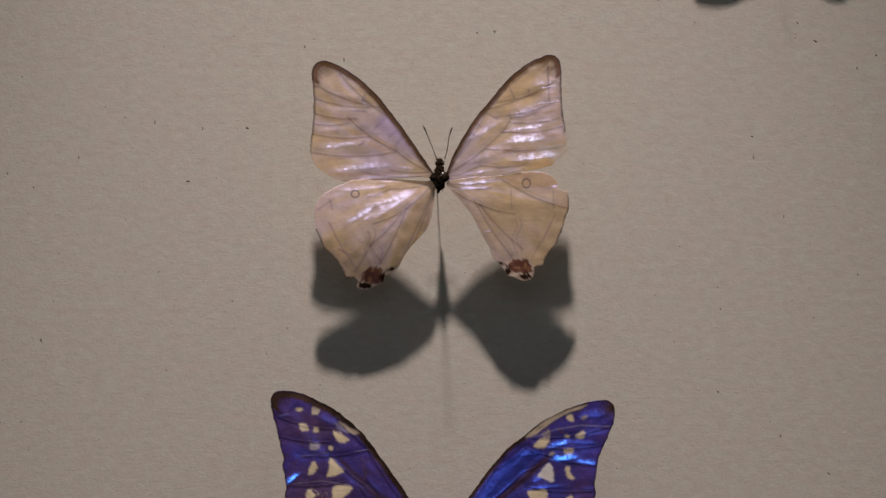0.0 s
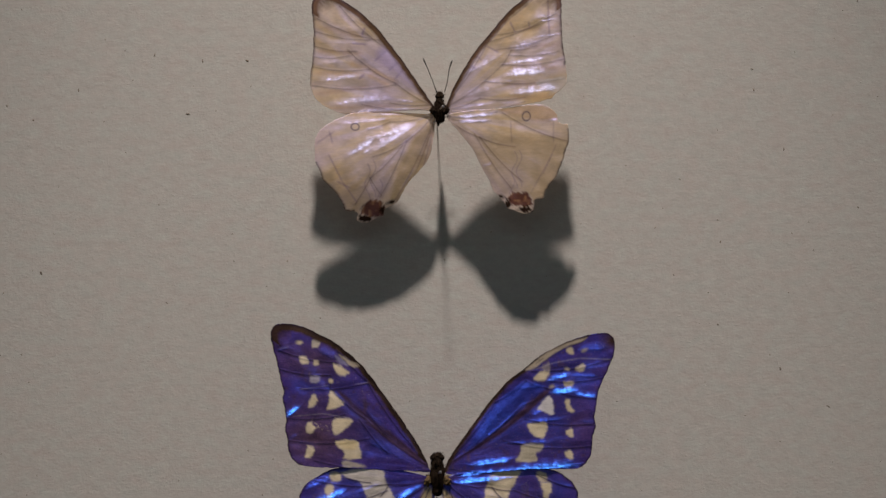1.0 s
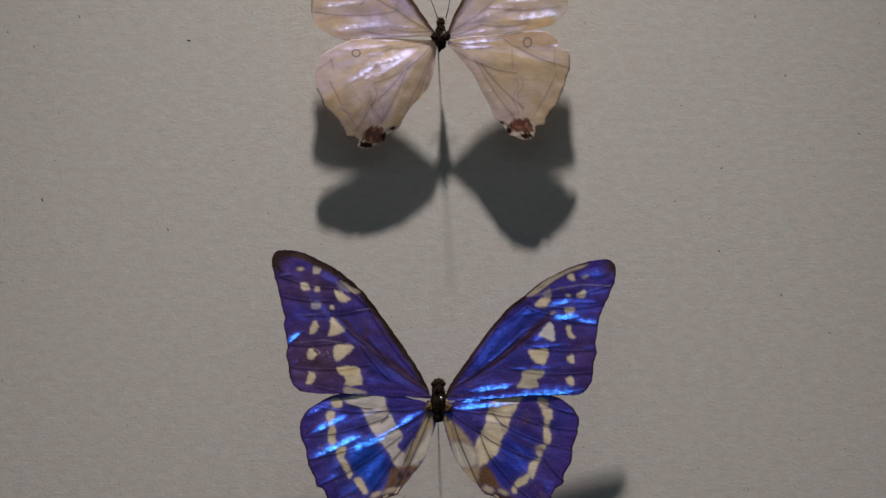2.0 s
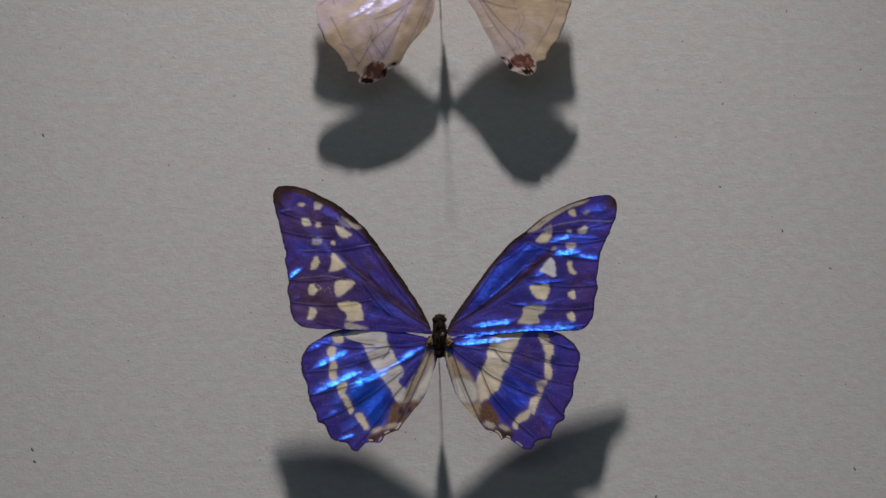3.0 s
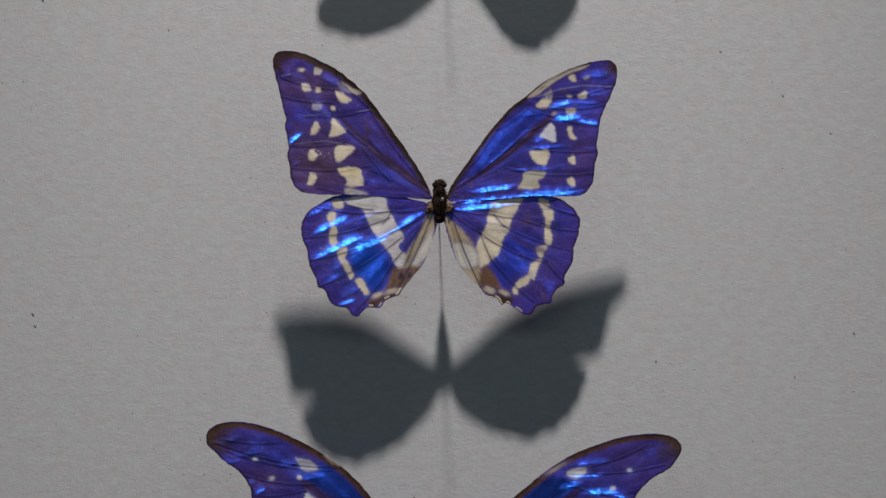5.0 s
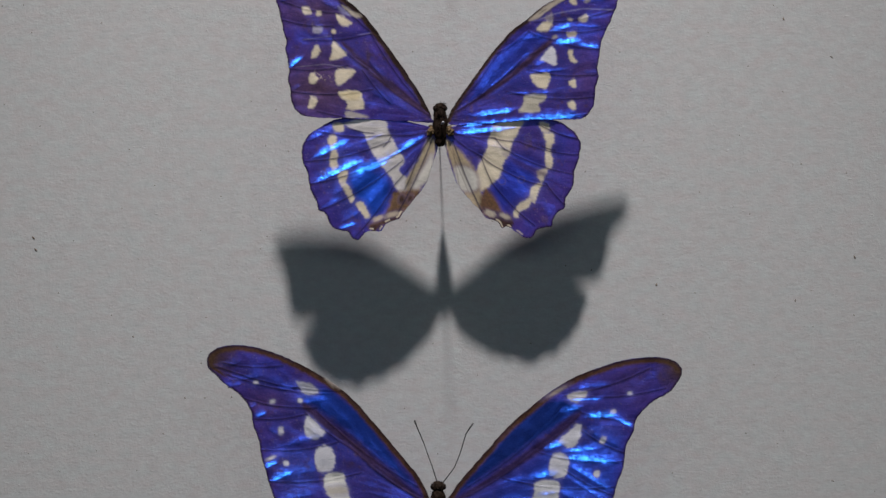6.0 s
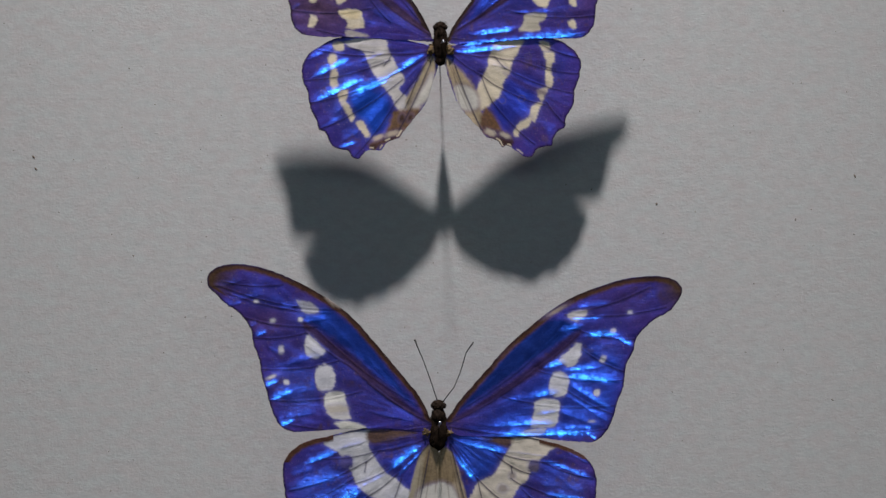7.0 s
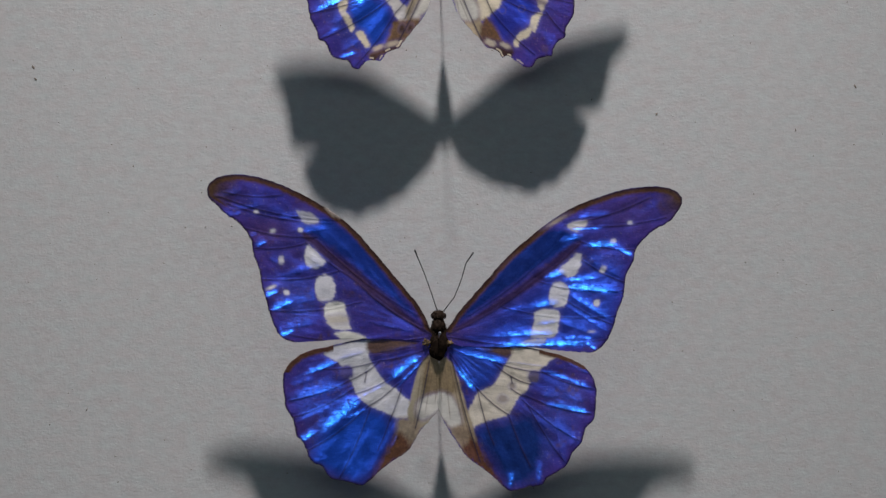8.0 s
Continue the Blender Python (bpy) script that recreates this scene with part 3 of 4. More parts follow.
    w.field([952, 262, 1006, 255, 1006, 275, 985, 284], (0.85, 0.82, 0.78), 0.3, 0.7, 3.0, 6, 0.6)
    w.build("forewing", PEARL, b, tilted(778, 310, 233, 0.10, 0.34, drop), "pearly cream forewing with torn outer edge")

    w = Wing([770, 322, 740, 320, 690, 316, 650, 316, 620, 320, 600, 328, 580, 338, 565, 350, 557, 366, 556, 385, 557, 403, 565, 420, 572, 438, 587, 452,
              597, 465, 607, 480, 611, 491, 625, 493, 633, 498, 630, 508, 641, 513, 655, 512, 666, 505, 677, 502, 682, 490, 695, 481, 704, 475, 712, 460, 722, 443,
              740, 422, 755, 405, 764, 380, 769, 350], ground, 0.22, 0.65, 13)
    pale_ground(w, 770, 322)
    w.paint(np.clip((w.y - 380) / 90, 0, 1) * 0.5, (0.70, 0.55, 0.38), 0.12)
    w.field([770, 330, 752, 345, 722, 380, 690, 470, 705, 474, 745, 420, 766, 385], (0.62, 0.48, 0.27), 0.06, 0.8, 1.0, 8, 0.75)
    w.veins([(765, 322, 690, 334), (690, 334, 650, 347), (765, 325, 720, 368), (720, 368, 660, 396), (712, 376, 655, 434), (655, 434, 628, 480), (720, 368, 672, 468), (768, 332, 700, 472),
             (768, 335, 728, 440), (768, 340, 750, 410), (655, 434, 675, 465)], vein, 1.0, 0.2, 0.58)
    strokes(w, [(580, 390, 605, 440), (605, 440, 632, 478), (560, 372, 590, 352), (582, 350, 588, 372), (596, 440, 620, 452)], (0.34, 0.22, 0.32), 1.6, 0.4)
    eyespot(w, 628, 343, 7, 6)
    squiggle(w, 650, 408)
    squiggle(w, 660, 402)
    squiggle(w, 672, 436)
    w.glint_folds([(608, 400, 668, 362, 8, 0.95), (650, 392, 740, 336, 13, 0.85), (668, 362, 735, 340, 8, 0.95), (636, 372, 690, 356, 8, 0.8), (596, 338, 700, 328, 6, 0.75), (640, 350, 680, 344, 6, 0.7),
             (640, 322, 755, 320, 4, 0.7), (700, 470, 745, 400, 4, 0.5), (640, 392, 660, 380, 5, 0.9)], 1.0)
    tail_patch(w, [640, 488, 652, 476, 672, 474, 680, 488, 676, 500, 656, 503, 641, 498], [633, 505, 640, 484, 660, 473, 690, 474, 703, 474, 690, 486, 678, 502, 645, 513, 632, 509],
               [(645, 506, 12, 6, 0.2), (692, 477, 9, 3, -0.3), (676, 490, 4, 6, 0.2)])
    w.margin(2.0, (0.06, 0.035, 0.03), (w.y > 405) * (w.x < 628) * 1.0, 0.03)
    w.build("hindwing", PEARL, b, tilted(778, 310, 214, 0.15, 0.0, drop, 0.0, 0.0020), "pearly cream hindwing with rusty brown tail spot")

    w = Wing([792, 322, 830, 314, 870, 311, 905, 308, 935, 304, 962, 305, 978, 313, 987, 323, 989, 334, 996, 338, 1004, 338, 1007, 350, 1008, 368, 1003, 380,
              998, 400, 990, 420, 984, 433, 972, 448, 965, 460, 961, 471, 948, 473, 946, 486, 941, 495, 925, 497, 910, 491, 898, 487, 891, 475, 880, 463, 873, 455,
              866, 438, 858, 424, 848, 405, 835, 380, 815, 355, 798, 335], ground, 0.15, 0.6, 14)
    pale_ground(w, 792, 322)
    w.paint(np.clip((w.y - 320) / 60, 0, 1) * 0.62, (0.58, 0.46, 0.33), 0.06)
    w.field([880, 312, 940, 304, 985, 312, 990, 330, 940, 330], (0.70, 0.50, 0.26), 0.05, 0.6, 1.0, 6, 0.7)
    w.field([792, 322, 820, 345, 870, 430, 900, 460, 880, 460, 850, 405], (0.42, 0.32, 0.28), 0.06, 0.5, 1.0, 14, 0.55)
    w.veins([(795, 325, 880, 316), (795, 328, 870, 332), (800, 335, 850, 362), (850, 362, 912, 378), (840, 355, 905, 452), (890, 318, 1004, 368), (850, 362, 925, 440)], vein, 1.0, 0.2, 0.58)
    strokes(w, [(980, 332, 980, 372), (940, 460, 978, 392), (904, 332, 906, 372), (986, 372, 960, 430)], (0.30, 0.20, 0.24), 1.4, 0.3)
    eyespot(w, 932, 324, 7, 8)
    squiggle(w, 911, 386)
    squiggle(w, 919, 384)
    squiggle(w, 906, 428)
    w.glint_folds([(796, 327, 888, 320, 6, 0.9), (800, 335, 872, 332, 5, 0.85), (965, 334, 992, 328, 4, 0.7), (852, 414, 872, 408, 4, 0.7), (800, 318, 880, 311, 3, 0.7)], 1.0)
    tail_patch(w, [898, 476, 903, 463, 918, 459, 935, 463, 942, 477, 936, 484, 920, 484, 904, 482], [880, 466, 896, 474, 905, 462, 938, 462, 946, 484, 940, 496, 915, 494, 896, 486],
               [(929, 490, 13, 6, 0.1), (899, 480, 5, 8, 0.0), (887, 467, 6, 3, 0.5)])
    w.margin(2.0, (0.06, 0.035, 0.03), (w.x > 940) * (w.y > 345) * 1.0, 0.03)
    w.build("hindwing", PEARL, b, tilted(778, 310, 249, 0.09, 0.31, drop, 0.0011), "pearly cream hindwing with rusty brown tail spot and nicked edge")

    h = 233 * UNIT / drop
    lump("thorax", 778, 315, h - 0.0008, 10, 23, 12, FUR, b, 0.28, 260, 3)
    shadow_wedge(b, 778, 313, h - 0.001, 9, 5)
    low = h - 0.0004
    lump("neck", 778, 298, h - 0.0004, 6, 9, 9, FUR, b, 0.2, 30, 5)
    head = lump("head", 778, 288, low, 6.5, 8, 8, FUR, b, 0.2, 60, 4)
    for s in (-1, 1):
        lump("eye", 778 + s * 5, 289, low + 0.0003, 3, 3.5, 3.5, EYES, head, 0.03)
        lump("wing_root", 778 + s * 10, 313, h - 0.0003, 7, 8, 6, FUR, b, 0.25, 60, 7 + s)
    tube("antenna", [(773, 282, low), (766, 262, h - 0.001), (757, 240, h + 0.002), (751, 226, h + 0.0025), (749, 221, h + 0.0026)], [0.9, 0.7, 0.7, 1.3, 1.0], HORN, b)
    tube("antenna", [(787, 281, low), (792, 262, h - 0.001), (795, 240, h + 0.002), (799, 228, h + 0.0025), (801, 224, h + 0.0026)], [0.9, 0.7, 0.7, 1.3, 1.0], HORN, b)
    pin(b, 778, 312, 771, 318, h, 0.031)
    return b


# ---- the smaller blue butterfly with broken cream bands ----
def banded_butterfly():
    b = specimen("butterfly", 775, 540, (-4.2, 421.7), "violet-blue butterfly with cream spots and bands, pinned on linen")
    drop = 2.50

    w = Wing([763, 525, 755, 505, 740, 478, 715, 440, 690, 405, 665, 370, 645, 345, 620, 322, 595, 303, 570, 290, 540, 276, 515, 271, 497, 271, 486, 278, 483, 293,
              487, 312, 493, 335, 500, 365, 506, 390, 505, 403, 509, 425, 511, 440, 509, 455, 513, 475, 514, 492, 520, 508, 533, 519, 550, 523, 580, 525,
              620, 526, 680, 529, 740, 532, 765, 533], VIOLET, 0.45, 0.1, 21)
    blue_ground(w, 763, 525, 0.08)
    w.paint(np.clip(1.1 - np.hypot((w.x - 560) / 95, (w.y - 472) / 72), 0, 1) ** 0.7 * 0.95, (0.135, 0.068, 0.10), 0.12)
    w.paint(np.clip(1 - np.hypot((w.x - 560) / 105, (w.y - 335) / 42), 0, 1) ** 0.8 * 0.9, (0.135, 0.068, 0.11), 0.12)
    w.veins([(762, 522, 650, 438), (650, 438, 588, 384), (740, 495, 655, 376), (655, 376, 535, 386), (588, 384, 590, 365), (590, 362, 500, 352), (600, 340, 497, 318), (615, 432, 510, 438),
             (660, 474, 514, 478), (764, 530, 560, 513), (690, 500, 640, 440), (690, 400, 600, 318)], SOOT, 1.35, 0.35, 0.95)
    w.field([764, 526, 700, 484, 645, 440, 605, 396, 612, 394, 655, 432, 705, 470, 750, 508], (0.085, 0.042, 0.04), 0.08, 0.1, 0.8, 6, 0.85)
    strokes(w, [(622, 420, 690, 492), (655, 455, 735, 515)], (0.09, 0.042, 0.035), 1.2, 0.7)
    w.spots([(534, 304, 6, 3.5, 0.1), (564, 340, 5, 5, 0), (590, 372, 4, 4, 0.5)], CREAM)
    w.field([557, 301, 566, 300, 570, 305, 566, 312, 556, 313], (0.75, 0.66, 0.55))
    w.field([535, 328, 545, 330, 550, 340, 544, 343, 536, 338], CREAM)
    w.field([594, 341, 604, 345, 615, 351, 622, 357, 616, 362, 606, 363, 598, 356], CREAM)
    w.field([553, 365, 568, 364, 569, 372, 562, 376, 553, 374], (0.44, 0.40, 0.46))
    w.field([588, 392, 594, 392, 606, 404, 613, 414, 598, 421, 584, 422, 586, 410], CREAM)
    w.field([556, 397, 563, 398, 566, 407, 560, 415, 551, 420, 551, 410], CREAM)
    w.field([598, 438, 624, 439, 628, 446, 616, 456, 604, 466, 596, 466, 592, 452], CREAM)
    w.field([549, 446, 556, 446, 562, 456, 554, 465, 546, 460], CREAM)
    w.field([600, 478, 634, 477, 640, 488, 643, 508, 614, 510, 613, 498, 602, 488], CREAM)
    w.field([600, 480, 632, 479, 634, 492, 612, 492], (0.92, 0.74, 0.38), 0.05, 0.4, 1.0, 6, 0.7)
    w.field([548, 486, 558, 489, 560, 496, 554, 506, 545, 506, 548, 498], CREAM)
    w.field([612, 514, 640, 518, 652, 525, 615, 524], (0.62, 0.54, 0.46))
    w.field([597, 326, 615, 336, 624, 346, 612, 344, 600, 336], (0.30, 0.27, 0.46))
    w.glint_folds([(506, 440, 540, 414, 7, 1.0), (492, 320, 516, 312, 4, 0.5), (565, 316, 604, 332, 10, 0.5), (712, 450, 748, 508, 5, 0.4), (640, 470, 740, 520, 12, 0.3), (514, 478, 532, 466, 4, 0.6), (650, 420, 690, 470, 8, 0.3)])
    # thin crease highlights drawn into the pigment as pale lines
    strokes(w, [(535, 387, 588, 380), (523, 435, 575, 430), (575, 430, 620, 437), (632, 378, 656, 375), (500, 315, 515, 312)], (0.50, 0.44, 0.50), 0.4, 0.75)
    w.paint(np.clip(speckle(w.x, w.y, 2.2, 77) * 2.4 - 1.2, 0, 1) * np.clip(1 - np.hypot((w.x - 570) / 30, (w.y - 450) / 16), 0, 1), CREAM)
    costa = 1.0 * (w.y < 0.8 * (w.x - 483) + 297)
    w.margin(13, BRONZE, np.clip(0.75 + 0.5 * toward(w, 600, 330, 490, 280), 0, 1) * costa, 0.03)
    w.margin(5, (0.03, 0.017, 0.01), costa, 0.02)
    w.paint(np.clip(1.1 - np.hypot((w.x - 488) / 30, (w.y - 282) / 30), 0, 1) ** 0.6, (0.055, 0.028, 0.015), 0.03)
    w.field([603, 324, 625, 337, 638, 344, 636, 349, 624, 345, 612, 335], (0.66, 0.56, 0.42), 0.1, 0.4)
    w.margin(2.6, (0.035, 0.02, 0.016), (w.x < 540) * 0.9, 0.03)
    w.build("forewing", BLUE, b, tilted(780, 530, 305, 0.22, 0.38, drop), "violet-blue forewing with cream spots")

    w = Wing([793, 522, 803, 503, 815, 485, 835, 457, 860, 422, 885, 392, 905, 370, 930, 352, 955, 331, 980, 316, 1010, 302, 1040, 292, 1065, 287, 1082, 289, 1091, 298,
              1092, 315, 1087, 335, 1080, 352, 1071, 372, 1063, 391, 1061, 405, 1058, 425, 1056, 440, 1059, 453, 1053, 470, 1052, 490, 1047, 508, 1038, 520,
              1025, 527, 1000, 528, 950, 528, 890, 532, 830, 537, 795, 536], VIOLET, 0.45, 0.1, 22)
    blue_ground(w, 793, 525, 0.5)
    w.paint(np.clip(1 - np.hypot((w.x - 1035) / 40, (w.y - 450) / 70), 0, 1) * 0.8, (0.125, 0.06, 0.17), 0.2)
    w.veins([(795, 520, 930, 415), (930, 415, 975, 392), (800, 512, 880, 410), (880, 410, 935, 372), (935, 372, 972, 385), (972, 385, 1062, 404), (975, 372, 1075, 366), (945, 355, 1085, 334),
             (935, 440, 1055, 448), (895, 478, 1052, 488), (800, 528, 1035, 518), (830, 500, 960, 398)], SOOT, 1.35, 0.35, 0.95)
    w.field([830, 496, 860, 440, 900, 395, 930, 376, 965, 382, 925, 415, 870, 462], (0.030, 0.045, 0.42), 0.45, 0.1, 1.0, 10, 0.7)
    w.field([797, 522, 880, 462, 930, 420, 965, 390, 976, 387, 975, 394, 940, 426, 900, 460, 850, 492, 815, 512], (0.065, 0.030, 0.035), 0.10, 0.1, 0.6, 5, 0.95)
    w.spots([(1038, 318, 6, 3.5, -0.4), (1008, 351, 4, 3, 0.2), (981, 382, 5, 3, -0.3)], (0.60, 0.52, 0.40))
    w.field([948, 366, 960, 356, 974, 352, 976, 362, 966, 371, 953, 371], CREAM)
    w.field([962, 348, 975, 340, 978, 350, 972, 356], (0.40, 0.34, 0.38))
    w.field([1008, 313, 1016, 313, 1020, 324, 1012, 325, 1007, 320], CREAM)
    w.field([1023, 350, 1033, 343, 1040, 345, 1036, 354, 1026, 354], CREAM)
    w.field([1002, 374, 1018, 373, 1018, 381, 1010, 386, 1003, 383], (0.56, 0.47, 0.33))
    w.field([972, 400, 980, 402, 983, 418, 984, 431, 976, 431, 962, 424, 955, 421], IVORY)
    w.field([1003, 405, 1012, 405, 1014, 416, 1019, 425, 1014, 429, 1006, 420], CREAM)
    w.field([938, 450, 952, 446, 968, 446, 973, 452, 970, 462, 966, 473, 956, 472, 944, 464], CREAM)
    w.field([1005, 463, 1015, 455, 1018, 463, 1018, 472, 1010, 470], CREAM)
    w.field([930, 484, 965, 484, 960, 498, 953, 500, 954, 514, 918, 514, 925, 500], (0.62, 0.55, 0.40))
    w.field([1003, 499, 1014, 495, 1018, 508, 1010, 511], CREAM)
    w.sheen([840, 490, 905, 395, 960, 380, 920, 430], 0.28)
    w.glint_folds([(880, 534, 1040, 520, 9, 1.0), (800, 540, 920, 530, 5, 0.95), (826, 523, 915, 512, 7, 0.95), (972, 394, 1030, 388, 8, 1.0), (1015, 394, 1066, 402, 6, 0.9), (965, 374, 1018, 360, 7, 0.85),
             (1010, 362, 1064, 364, 3, 0.6), (1020, 318, 1088, 312, 8, 0.5), (1020, 352, 1080, 344, 7, 0.4), (836, 496, 908, 396, 12, 0.42), (848, 486, 922, 424, 5, 0.55), (920, 386, 960, 380, 8, 0.45),
             (930, 446, 1005, 438, 5, 0.6), (890, 482, 985, 480, 4, 0.6), (945, 434, 965, 424, 6, 0.6), (1030, 444, 1058, 444, 4, 0.5)])
    strokes(w, [(950, 352, 985, 340), (985, 340, 1030, 332), (1030, 332, 1086, 334), (930, 486, 962, 482)], (0.50, 0.46, 0.58), 0.9, 0.7)
    costa = np.clip(0.7 + 0.6 * toward(w, 980, 330, 1085, 290), 0, 1) * (w.y < 300 + 0.95 * (1040 - w.x)) * (w.y < 540)
    w.margin(10, BRONZE, costa, 0.03)
    w.paint(np.clip(1.1 - np.hypot(w.x - 1088, w.y - 300) / 26, 0, 1) ** 0.6, (0.058, 0.030, 0.016), 0.03)
    w.field([934, 352, 950, 338, 975, 318, 1000, 306, 1042, 295, 1030, 303, 1000, 315, 975, 331, 950, 351], (0.62, 0.52, 0.40), 0.05, 0.4, 0.8)
    strokes(w, [(950, 352, 975, 332), (975, 332, 1002, 316), (1002, 316, 1035, 303), (952, 342, 966, 332)], SOOT, 0.7, 0.8)
    w.margin(3, (0.035, 0.02, 0.012), costa, 0.02)
    w.margin(2.4, (0.035, 0.02, 0.016), (w.x > 1030) * 0.9, 0.03)
    w.build("forewing", BLUE, b, tilted(780, 530, 305, -0.06, 0.41, drop), "violet-blue forewing with cream spots and frayed front edge")

    w = Wing([768, 545, 735, 534, 690, 526, 640, 523, 605, 525, 580, 533, 565, 542, 548, 553, 538, 567, 533, 585, 536, 605, 543, 620, 547, 643, 550, 656, 560, 675,
              563, 688, 575, 695, 582, 710, 590, 720, 605, 724, 616, 727, 622, 737, 632, 741, 641, 733, 648, 727, 660, 725, 672, 726, 682, 713, 695, 706, 706, 702,
              715, 690, 735, 665, 754, 640, 762, 615, 770, 590, 776, 565], VIOLET, 0.5, 0.1, 23)
    blue_ground(w, 768, 545, 0.5, (0.26, 0.20, 0.46))
    w.field([616, 634, 650, 612, 690, 640, 682, 682, 660, 704, 635, 682, 622, 660], (0.020, 0.070, 0.46), 0.5, 0.1, 2.0, 22)
    w.field([610, 533, 640, 528, 680, 530, 686, 545, 694, 560, 706, 585, 716, 600, 706, 618, 720, 632, 722, 648, 712, 660, 700, 650, 692, 632, 684, 622, 670, 604, 660, 590, 650, 570, 642, 552, 630, 546, 614, 541],
            (0.88, 0.80, 0.70), 0.15, 0.2)
    w.field([757, 560, 770, 566, 767, 600, 758, 632, 748, 644, 738, 657, 718, 655, 720, 628, 738, 600], (0.60, 0.49, 0.31), 0.03, 0.8, 1.0, 6)
    w.field([764, 590, 762, 625, 745, 645, 728, 648, 745, 618], (0.80, 0.75, 0.64), 0.05, 0.8, 0.8, 8)
    w.field([700, 655, 742, 655, 722, 690, 704, 704, 676, 714, 662, 727, 650, 714, 680, 694, 690, 670], (0.22, 0.125, 0.045), 0.06, 0.45, 1.2, 8)
    w.field([690, 690, 712, 690, 705, 703, 676, 712, 662, 727, 652, 716, 672, 708], (0.085, 0.042, 0.016), 0.05, 0.2, 1.2, 6)
    w.spots([(710, 668, 4, 6, 0.3), (725, 668, 4, 6, 0.3)], (0.10, 0.055, 0.02), 0.05, 0.2)
    w.spots([(693, 696, 13, 4, -0.3), (668, 702, 10, 4, -0.4)], (0.62, 0.50, 0.34))
    for mark in ([590, 535, 600, 533, 608, 538, 606, 548, 594, 550, 588, 544], [582, 556, 594, 556, 594, 568, 590, 574, 598, 590, 596, 600, 598, 612, 588, 618, 582, 600, 585, 580, 579, 568],
                 [597, 622, 612, 618, 614, 630, 606, 644, 600, 640], [604, 645, 614, 641, 622, 656, 627, 668, 620, 674, 612, 660], [628, 676, 640, 672, 648, 684, 654, 700, 645, 702, 636, 690]):
        w.field(mark, CREAM)
    w.veins([(765, 548, 690, 555), (690, 555, 560, 548), (692, 557, 678, 576), (690, 566, 540, 602), (765, 552, 705, 586), (705, 586, 548, 642), (712, 600, 562, 690), (760, 560, 700, 640), (700, 640, 628, 735), (765, 560, 705, 690),
             (660, 552, 610, 540), (740, 590, 716, 650)], SOOT, 1.35, 0.35, 0.95)
    w.sheen([540, 590, 600, 560, 650, 600, 690, 630, 660, 700, 620, 730, 570, 680], 0.16)
    w.glint_folds([(545, 600, 622, 562, 7, 1.0), (546, 644, 650, 596, 8, 1.0), (610, 632, 696, 598, 10, 1.0), (660, 612, 745, 560, 6, 0.9), (705, 588, 756, 552, 4, 0.9), (536, 566, 596, 542, 8, 0.65), (563, 688, 608, 664, 4, 0.6),
             (596, 722, 632, 711, 5, 0.95), (630, 572, 682, 552, 5, 0.6), (590, 665, 612, 640, 8, 0.4), (640, 690, 690, 630, 12, 0.45), (600, 710, 640, 690, 8, 0.4)])
    w.margin(3, (0.03, 0.017, 0.02), (w.x < 645) * 0.9, 0.03)
    w.paint(soft(np.abs(w.edge - 4) - 1.2, 1.5) * (speckle(w.x, w.y, 9, 3) > 0) * ((w.y > 690) & (w.x > 640)), CREAM)
    w.build("hindwing", BLUE, b, tilted(780, 530, 309, 0.18, 0.34, drop, 0.0002), "bright blue hindwing with cream bands and brown inner edge")

    w = Wing([793, 545, 830, 533, 880, 527, 930, 525, 960, 526, 985, 530, 1005, 541, 1020, 555, 1027, 572, 1024, 590, 1022, 603, 1015, 620, 1015, 640, 1008, 655,
              1000, 668, 999, 683, 985, 693, 978, 705, 975, 717, 965, 719, 950, 723, 943, 735, 935, 738, 925, 735, 915, 728, 905, 722, 895, 717, 888, 720, 880, 709,
              868, 705, 858, 701, 850, 690, 835, 675, 815, 652, 803, 630, 795, 605, 788, 580, 785, 565], VIOLET, 0.42, 0.1, 24)
    blue_ground(w, 793, 545, 0.4, (0.26, 0.20, 0.42))
    w.field([880, 600, 930, 590, 955, 610, 935, 650, 890, 690, 862, 650], (0.035, 0.040, 0.40), 0.42, 0.1, 2.0, 26, 0.8)
    w.field([878, 535, 925, 530, 918, 545, 915, 556, 905, 570, 900, 590, 890, 605, 885, 625, 872, 640, 860, 650, 850, 655, 842, 640, 842, 620, 850, 600, 860, 580, 865, 560], CREAM, 0.10, 0.2)
    w.field([785, 562, 803, 574, 838, 612, 850, 655, 866, 690, 850, 694, 815, 652, 797, 605], (0.60, 0.47, 0.29), 0.03, 0.75, 1.0, 6)
    # pale highlight on the tan inner edge, painted into the pigment
    w.field([805, 612, 836, 618, 844, 648, 822, 654, 808, 640], (0.84, 0.79, 0.68), 0.05, 0.8, 0.8, 6)
    strokes(w, [(792, 570, 830, 660), (796, 572, 850, 690), (800, 580, 812, 645)], (0.20, 0.14, 0.08), 0.6, 0.7)
    w.field([855, 652, 866, 655, 880, 672, 888, 688, 905, 702, 900, 718, 884, 718, 868, 706, 853, 698, 848, 680], (0.19, 0.10, 0.034), 0.06, 0.4, 1.2, 8)
    w.field([866, 690, 890, 694, 908, 708, 900, 720, 880, 718], (0.07, 0.034, 0.014), 0.05, 0.2, 1.2, 6)
    w.spots([(866, 694, 10, 5, 0.4), (893, 699, 9, 4, 0.4)], (0.66, 0.56, 0.40))
